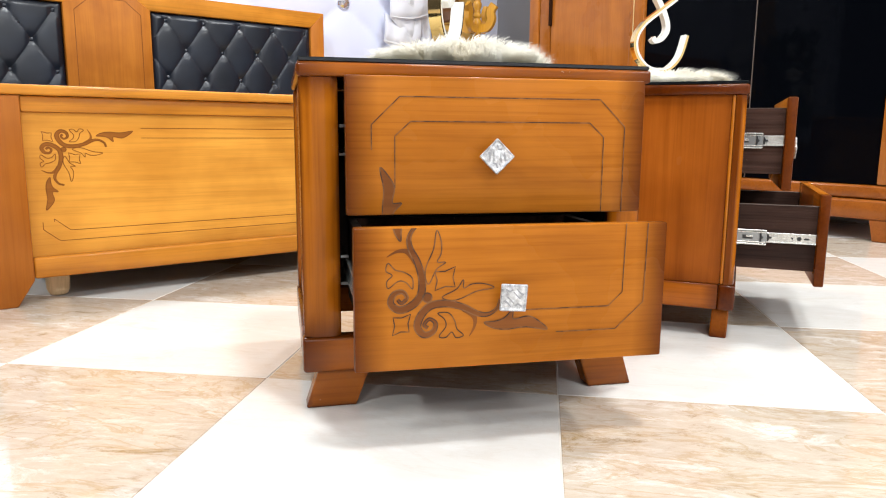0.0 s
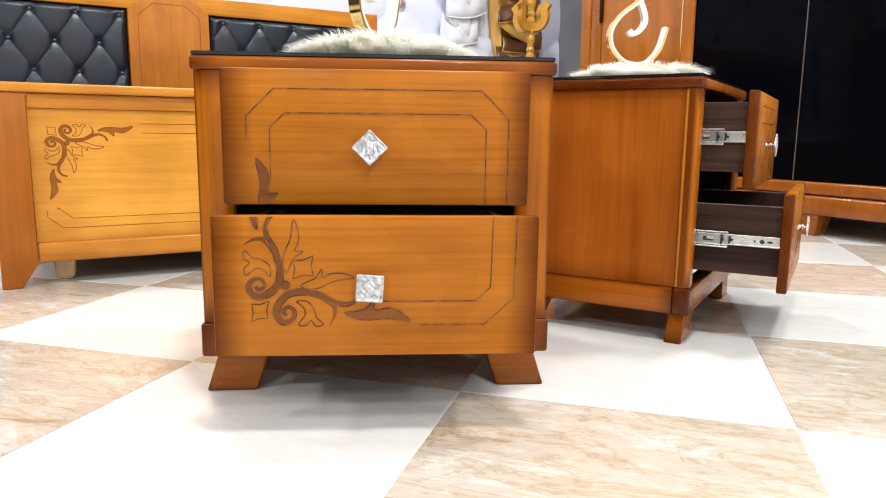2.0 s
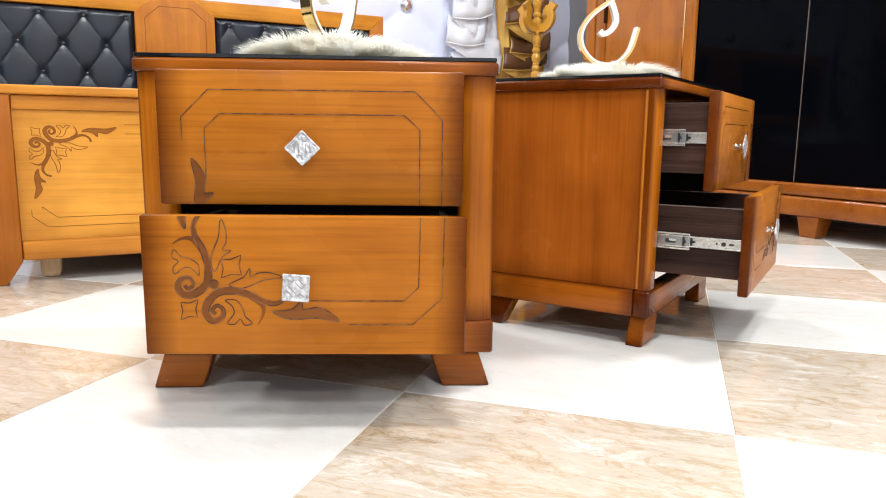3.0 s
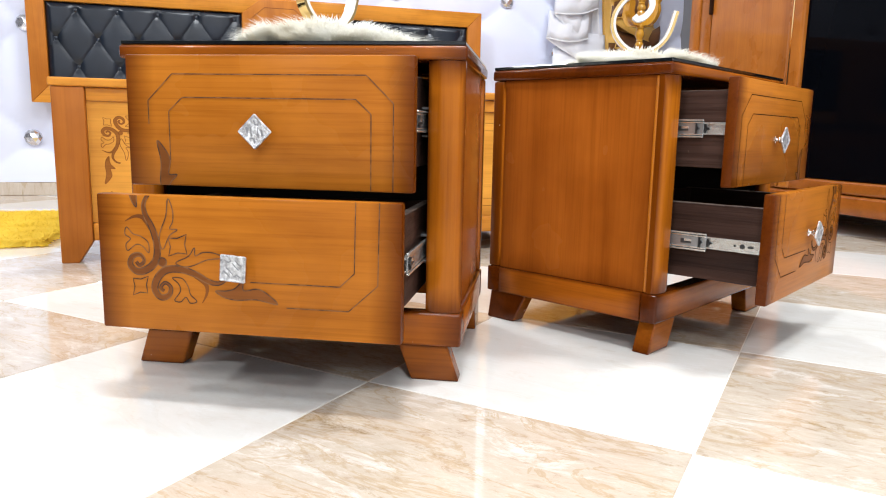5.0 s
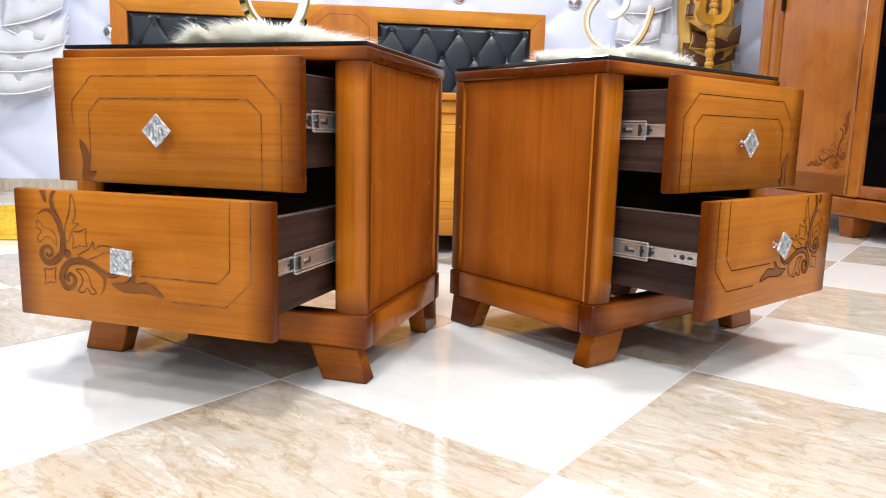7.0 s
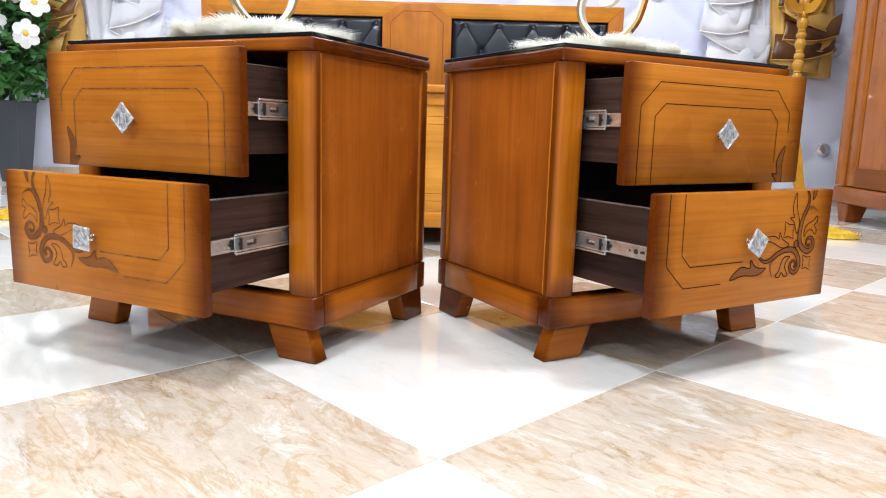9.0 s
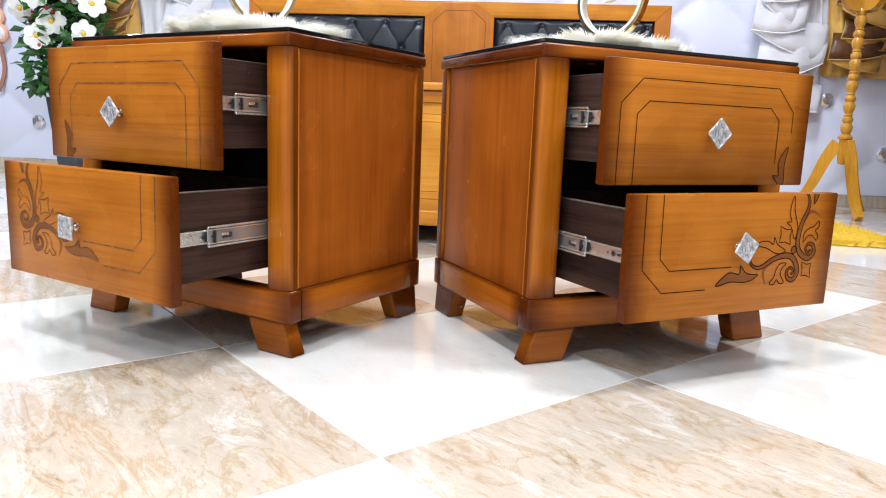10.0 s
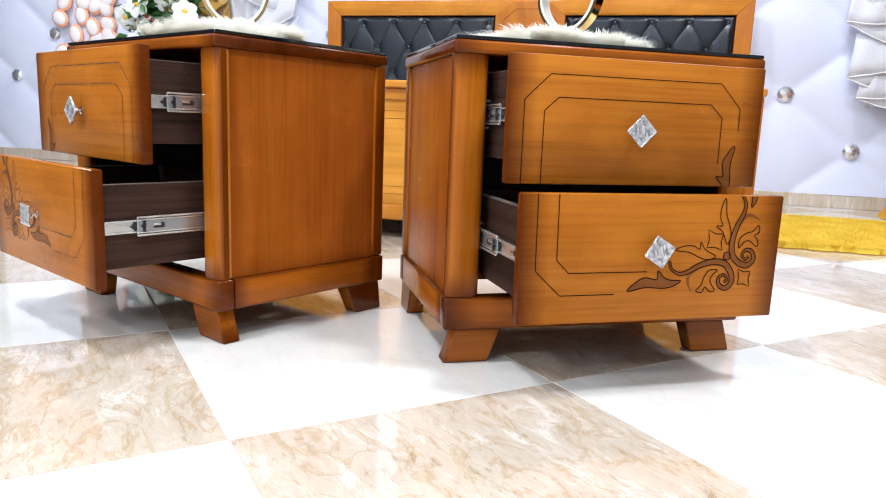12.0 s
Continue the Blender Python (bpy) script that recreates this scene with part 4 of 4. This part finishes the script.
def coat_stand():
    n = thing("coat_stand", "golden lacquered turned wooden coat stand on three feet", "coat stand", ROOM @ pose(3.08, 3.59, 0))
    b = bmesh.new()
    prof = [(0.0, 0.27), (0.02, 0.275), (0.026, 0.30), (0.026, 0.40), (0.036, 0.405), (0.036, 0.415), (0.02, 0.43)]
    z = 0.43
    while z < 1.62:
        prof += [(0.019, z), (0.027, z + 0.018), (0.029, z + 0.038), (0.022, z + 0.052), (0.019, z + 0.056), (0.026, z + 0.066), (0.026, z + 0.08), (0.018, z + 0.092), (0.022, z + 0.098), (0.018, z + 0.104)]
        z += 0.108
    prof += [(0.03, z), (0.02, z + 0.04), (0.0, z + 0.05)]
    last = None
    for r, zz in prof:
        ring = [b.verts.new((max(r, 0.001) * math.cos(k * math.tau / 20), max(r, 0.001) * math.sin(k * math.tau / 20), zz)) for k in range(20)]
        if last:
            for k in range(20):
                b.faces.new((last[k], last[(k + 1) % 20], ring[(k + 1) % 20], ring[k]))
        last = ring
    part("pole", b, wood_gold, n, smooth=True)
    for k in range(3):
        a = radians(35 + 120 * k)
        line = spline([(0.03, 0.40), (0.075, 0.32), (0.12, 0.2), (0.17, 0.1), (0.225, 0.028)], 6)
        g = bmesh.new()
        rows = []
        for i, q in enumerate(line):
            t = (line[min(i + 1, len(line) - 1)] - line[max(i - 1, 0)]).normalized()
            s = Vector((-t.y, t.x)) * (0.034 - 0.016 * i / len(line))
            rows.append([g.verts.new(p) for p in ((q.x + s.x, -0.016, q.y + s.y), (q.x + s.x, 0.016, q.y + s.y), (q.x - s.x, 0.016, q.y - s.y), (q.x - s.x, -0.016, q.y - s.y))])
        for r, s in zip(rows, rows[1:]):
            for i in range(4):
                g.faces.new((r[i], r[(i + 1) % 4], s[(i + 1) % 4], s[i]))
        g.faces.new(rows[0]); g.faces.new(rows[-1])
        bmesh.ops.recalc_face_normals(g, faces=g.faces[:])
        bmesh.ops.rotate(g, matrix=Matrix.Rotation(a, 3, "Z"), verts=g.verts[:])
        lowest = min(v.co.z for v in g.verts)
        bmesh.ops.translate(g, vec=(0, 0, -lowest), verts=g.verts[:])
        part("foot", g, wood_gold, n, smooth=True)
    for zc in (1.07, 1.5):
        for k in range(4):
            g = bmesh.new()
            line = spline([(0.02, zc), (0.075, zc + 0.005), (0.105, zc + 0.05), (0.1, zc + 0.1), (0.125, zc + 0.14)], 6)
            band(g, line, 0.014, 0.05, 0.0)
            bmesh.ops.rotate(g, matrix=Matrix.Rotation(radians(20 + 90 * k), 3, "Z"), verts=g.verts[:])
            part("arm", g, wood_gold, n, smooth=True)


coat_stand()


def planter():
    n = thing("planter", "anthracite tapered planter with white flowers and green foliage", "plant", ROOM @ pose(-1.42, 3.9, 0))
    part("pot", hexahedron((-0.06, 0.06, -0.06, 0.06), (-0.1, 0.1, -0.1, 0.1), 0, 0.48, 0.008), pot_grey, n, "anthracite tapered square pot")
    rng = random.Random(5)
    stems, foliage = bmesh.new(), bmesh.new()
    for k in range(1500):
        a, r = rng.uniform(0, math.tau), math.sqrt(rng.random()) * 0.24
        z = rng.uniform(0.50, 1.45)
        c = Vector((r * math.cos(a), r * math.sin(a), z))
        q = Euler((rng.uniform(-1, 1), rng.uniform(-1, 1), rng.uniform(0, 6.28))).to_matrix()
        l, w = rng.uniform(0.06, 0.1), rng.uniform(0.018, 0.032)
        v = [foliage.verts.new(c + q @ Vector(p)) for p in ((0, 0, 0), (l * 0.5, w, 0.006), (l, 0, -0.004), (l * 0.5, -w, 0.006))]
        foliage.faces.new((v[0], v[1], v[2]))
        foliage.faces.new((v[0], v[2], v[3]))
    for k in range(14):
        a = rng.uniform(0, math.tau)
        band(stems, spline([(0, 0.47), (0.03, 0.8), (0.08 * math.cos(a), 1.3)], 5), 0.004, 0.008, 0.02 * math.sin(a))
    part("stems", stems, leaf_green, n)
    part("foliage", foliage, leaf_green, n, "dense dark green leaves")
    flower = None
    places = [(0.03, -0.19, 0.915), (-0.064, -0.19, 0.83), (0.23, -0.19, 0.848), (0.285, -0.19, 1.015), (-0.18, -0.16, 0.99), (-0.05, -0.21, 1.06), (0.12, -0.14, 1.10), (-0.18, -0.08, 1.16), (0.05, -0.16, 1.2), (0.16, -0.1, 1.28), (-0.12, -0.15, 1.3)]
    for k, p in enumerate(places):
        if flower is None:
            g = bmesh.new()
            for i in range(6):
                a = i * math.tau / 6
                out, sd = Vector((math.cos(a), 0, math.sin(a))), Vector((-math.sin(a), 0, math.cos(a)))
                arc = [g.verts.new(out * (0.047 + 0.036 * math.cos(t)) + sd * 0.034 * math.sin(t) + Vector((0, -0.014 * math.sin(abs(t) * 0.5) - 0.002 * (i % 2), 0))) for t in (-2.4, -1.8, -1.2, -0.7, -0.25, 0.0, 0.25, 0.7, 1.2, 1.8, 2.4)]
                g.faces.new([g.verts.new(out * 0.008), *arc])
            f = flower = part("flower", g, petal_white, n, "white six-petalled flower")
            g = bmesh.new()
            bmesh.ops.create_icosphere(g, subdivisions=2, radius=0.019)
            eye = part("eye", g, pollen, f, smooth=True)
        else:
            f = new("flower", flower.data)
            f.parent = n
            f["label"] = "white six-petalled flower"
            e = new("eye", eye.data)
            e.parent = f
            e.location = (0, -0.0, 0)
        f.location = p
        f.rotation_euler = (rng.uniform(-0.4, 0.4), rng.uniform(0, 1), rng.uniform(-0.1, 0.6))
    seed = bmesh.new()
    bmesh.ops.create_icosphere(seed, subdivisions=2, radius=0.014)
    one = None
    for k in range(40):
        a, z = rng.uniform(2.6, 6.0), rng.uniform(0.7, 1.3)
        if one is None:
            o = one = part("berry", seed, berry, n, "red berry", smooth=True)
        else:
            o = new("berry", one.data)
            o.parent = n
        o.location = (0.2 * math.cos(a), 0.2 * math.sin(a), z)
        o.scale = (rng.uniform(0.7, 1.2),) * 3


planter()


def wall_flower():
    n = thing("wall_flower", "peach and white flower relief on the padded wall", "wall decoration", ROOM @ pose(-2.27, Y1 - 0.04, 0))
    rng = random.Random(2)
    first = None
    for k in range(26):
        x, z = rng.uniform(-0.24, 0.22), rng.uniform(0.78, 1.5)
        if first is None:
            g = bmesh.new()
            bmesh.ops.create_uvsphere(g, u_segments=16, v_segments=8, radius=1, matrix=Matrix.Diagonal((0.062, 0.02, 0.075, 1)))
            p = first = part("petal", g, petal_peach, n, "peach rim petal", smooth=True)
            g = bmesh.new()
            bmesh.ops.create_uvsphere(g, u_segments=16, v_segments=8, radius=1, matrix=Matrix.Translation((0, -0.008, 0)) @ Matrix.Diagonal((0.048, 0.018, 0.06, 1)))
            core = part("petal_face", g, petal_pale, p, "pale petal face", smooth=True)
        else:
            p = new("petal", first.data)
            p.parent = n
            c = new("petal_face", core.data)
            c.parent = p
        p.location = (x, rng.uniform(-0.02, 0.0), z)
        p.rotation_euler = (0, rng.uniform(0, 3), 0)
    for k in range(7):
        x = rng.uniform(-0.22, 0.2)
        b = bmesh.new()
        band(b, spline([(x, 0.85), (x + 0.03, 0.66), (x - 0.02, 0.5 + 0.1 * rng.random())], 6), 0.004, 0.025, 0.0)
        part("ribbon", b, ribbon_brown, n, "dusty rose hanging ribbon")


wall_flower()


def rug(x0, x1, y0, y1, seed):
    rng = random.Random(seed)
    b = bmesh.new()
    nx, ny = 36, 60
    grid = []
    for i in range(nx + 1):
        col = []
        for j in range(ny + 1):
            u, v = i / nx, j / ny
            e = min(u, 1 - u, v, 1 - v)
            x, y = x0 + (x1 - x0) * u, y0 + (y1 - y0) * v
            if e == 0:
                x += rng.uniform(-0.015, 0.015)
                y += rng.uniform(-0.015, 0.015)
            z = 0.004 if e == 0 else 0.022 + rng.uniform(0, 0.005)
            col.append(b.verts.new((x, y, z)))
        grid.append(col)
    for i in range(nx):
        for j in range(ny):
            b.faces.new((grid[i][j], grid[i + 1][j], grid[i + 1][j + 1], grid[i][j + 1]))
    for k in range(14000):
        x, y = rng.uniform(x0, x1), rng.uniform(y0, y1)
        a = rng.uniform(0, math.tau)
        dx, dy = 0.026 * math.cos(a), 0.026 * math.sin(a)
        v = [b.verts.new(p) for p in ((x - dy * 0.06, y + dx * 0.06, 0.02), (x + dy * 0.06, y - dx * 0.06, 0.02), (x + dx, y + dy, rng.uniform(0.026, 0.036)))]
        b.faces.new(v)
    ob = part("rug", b, rug_yellow)
    ob.matrix_world = ROOM
    tagged(ob, "bright yellow shaggy rug on the tiles beside the bed", "rug", "bedside rugs")


rug(2.14, 2.86, 2.42, 3.4, 4)
rug(-0.55, 0.10, 2.25, 3.15, 6)


# ---- floor ----
T, TX, TY = 0.5, 0.067, 1.168


def floor():
    b = box(X0 - 0.12, X1 + 0.12, Y0 - 0.12, Y1 + 0.14, -0.1, -0.0012)
    ob = part("floor", b, grout)
    ob.matrix_world = ROOM
    tagged(ob, "glossy floor of cream and beige marble tiles laid as a chequerboard", "floor", kind="structure")
    meshes = {}
    for mat in (tile_white, tile_beige):
        g = box(0.0012, T - 0.0012, 0.0012, T - 0.0012, -0.012, 0.0, 0.0008, 1)
        o = part("tile", g, mat, ob)
        meshes[mat.name] = o
    used = set()
    back = ROOM.inverted()
    for i in range(-12, 12):
        for j in range(-14, 12):
            c = back @ Vector((TX + (i + 0.5) * T, TY + (j + 0.5) * T, 0))
            if not (X0 - 0.3 < c.x < X1 + 0.3 and Y0 - 0.3 < c.y < Y1 + 0.3):
                continue
            src = meshes[(tile_white if (i + j) % 2 == 0 else tile_beige).name]
            if src in used:
                o = new("tile", src.data)
                o.parent = ob
            else:
                o = src
                used.add(src)
            o.matrix_local = back @ pose(TX + i * T, TY + j * T, 0)


floor()
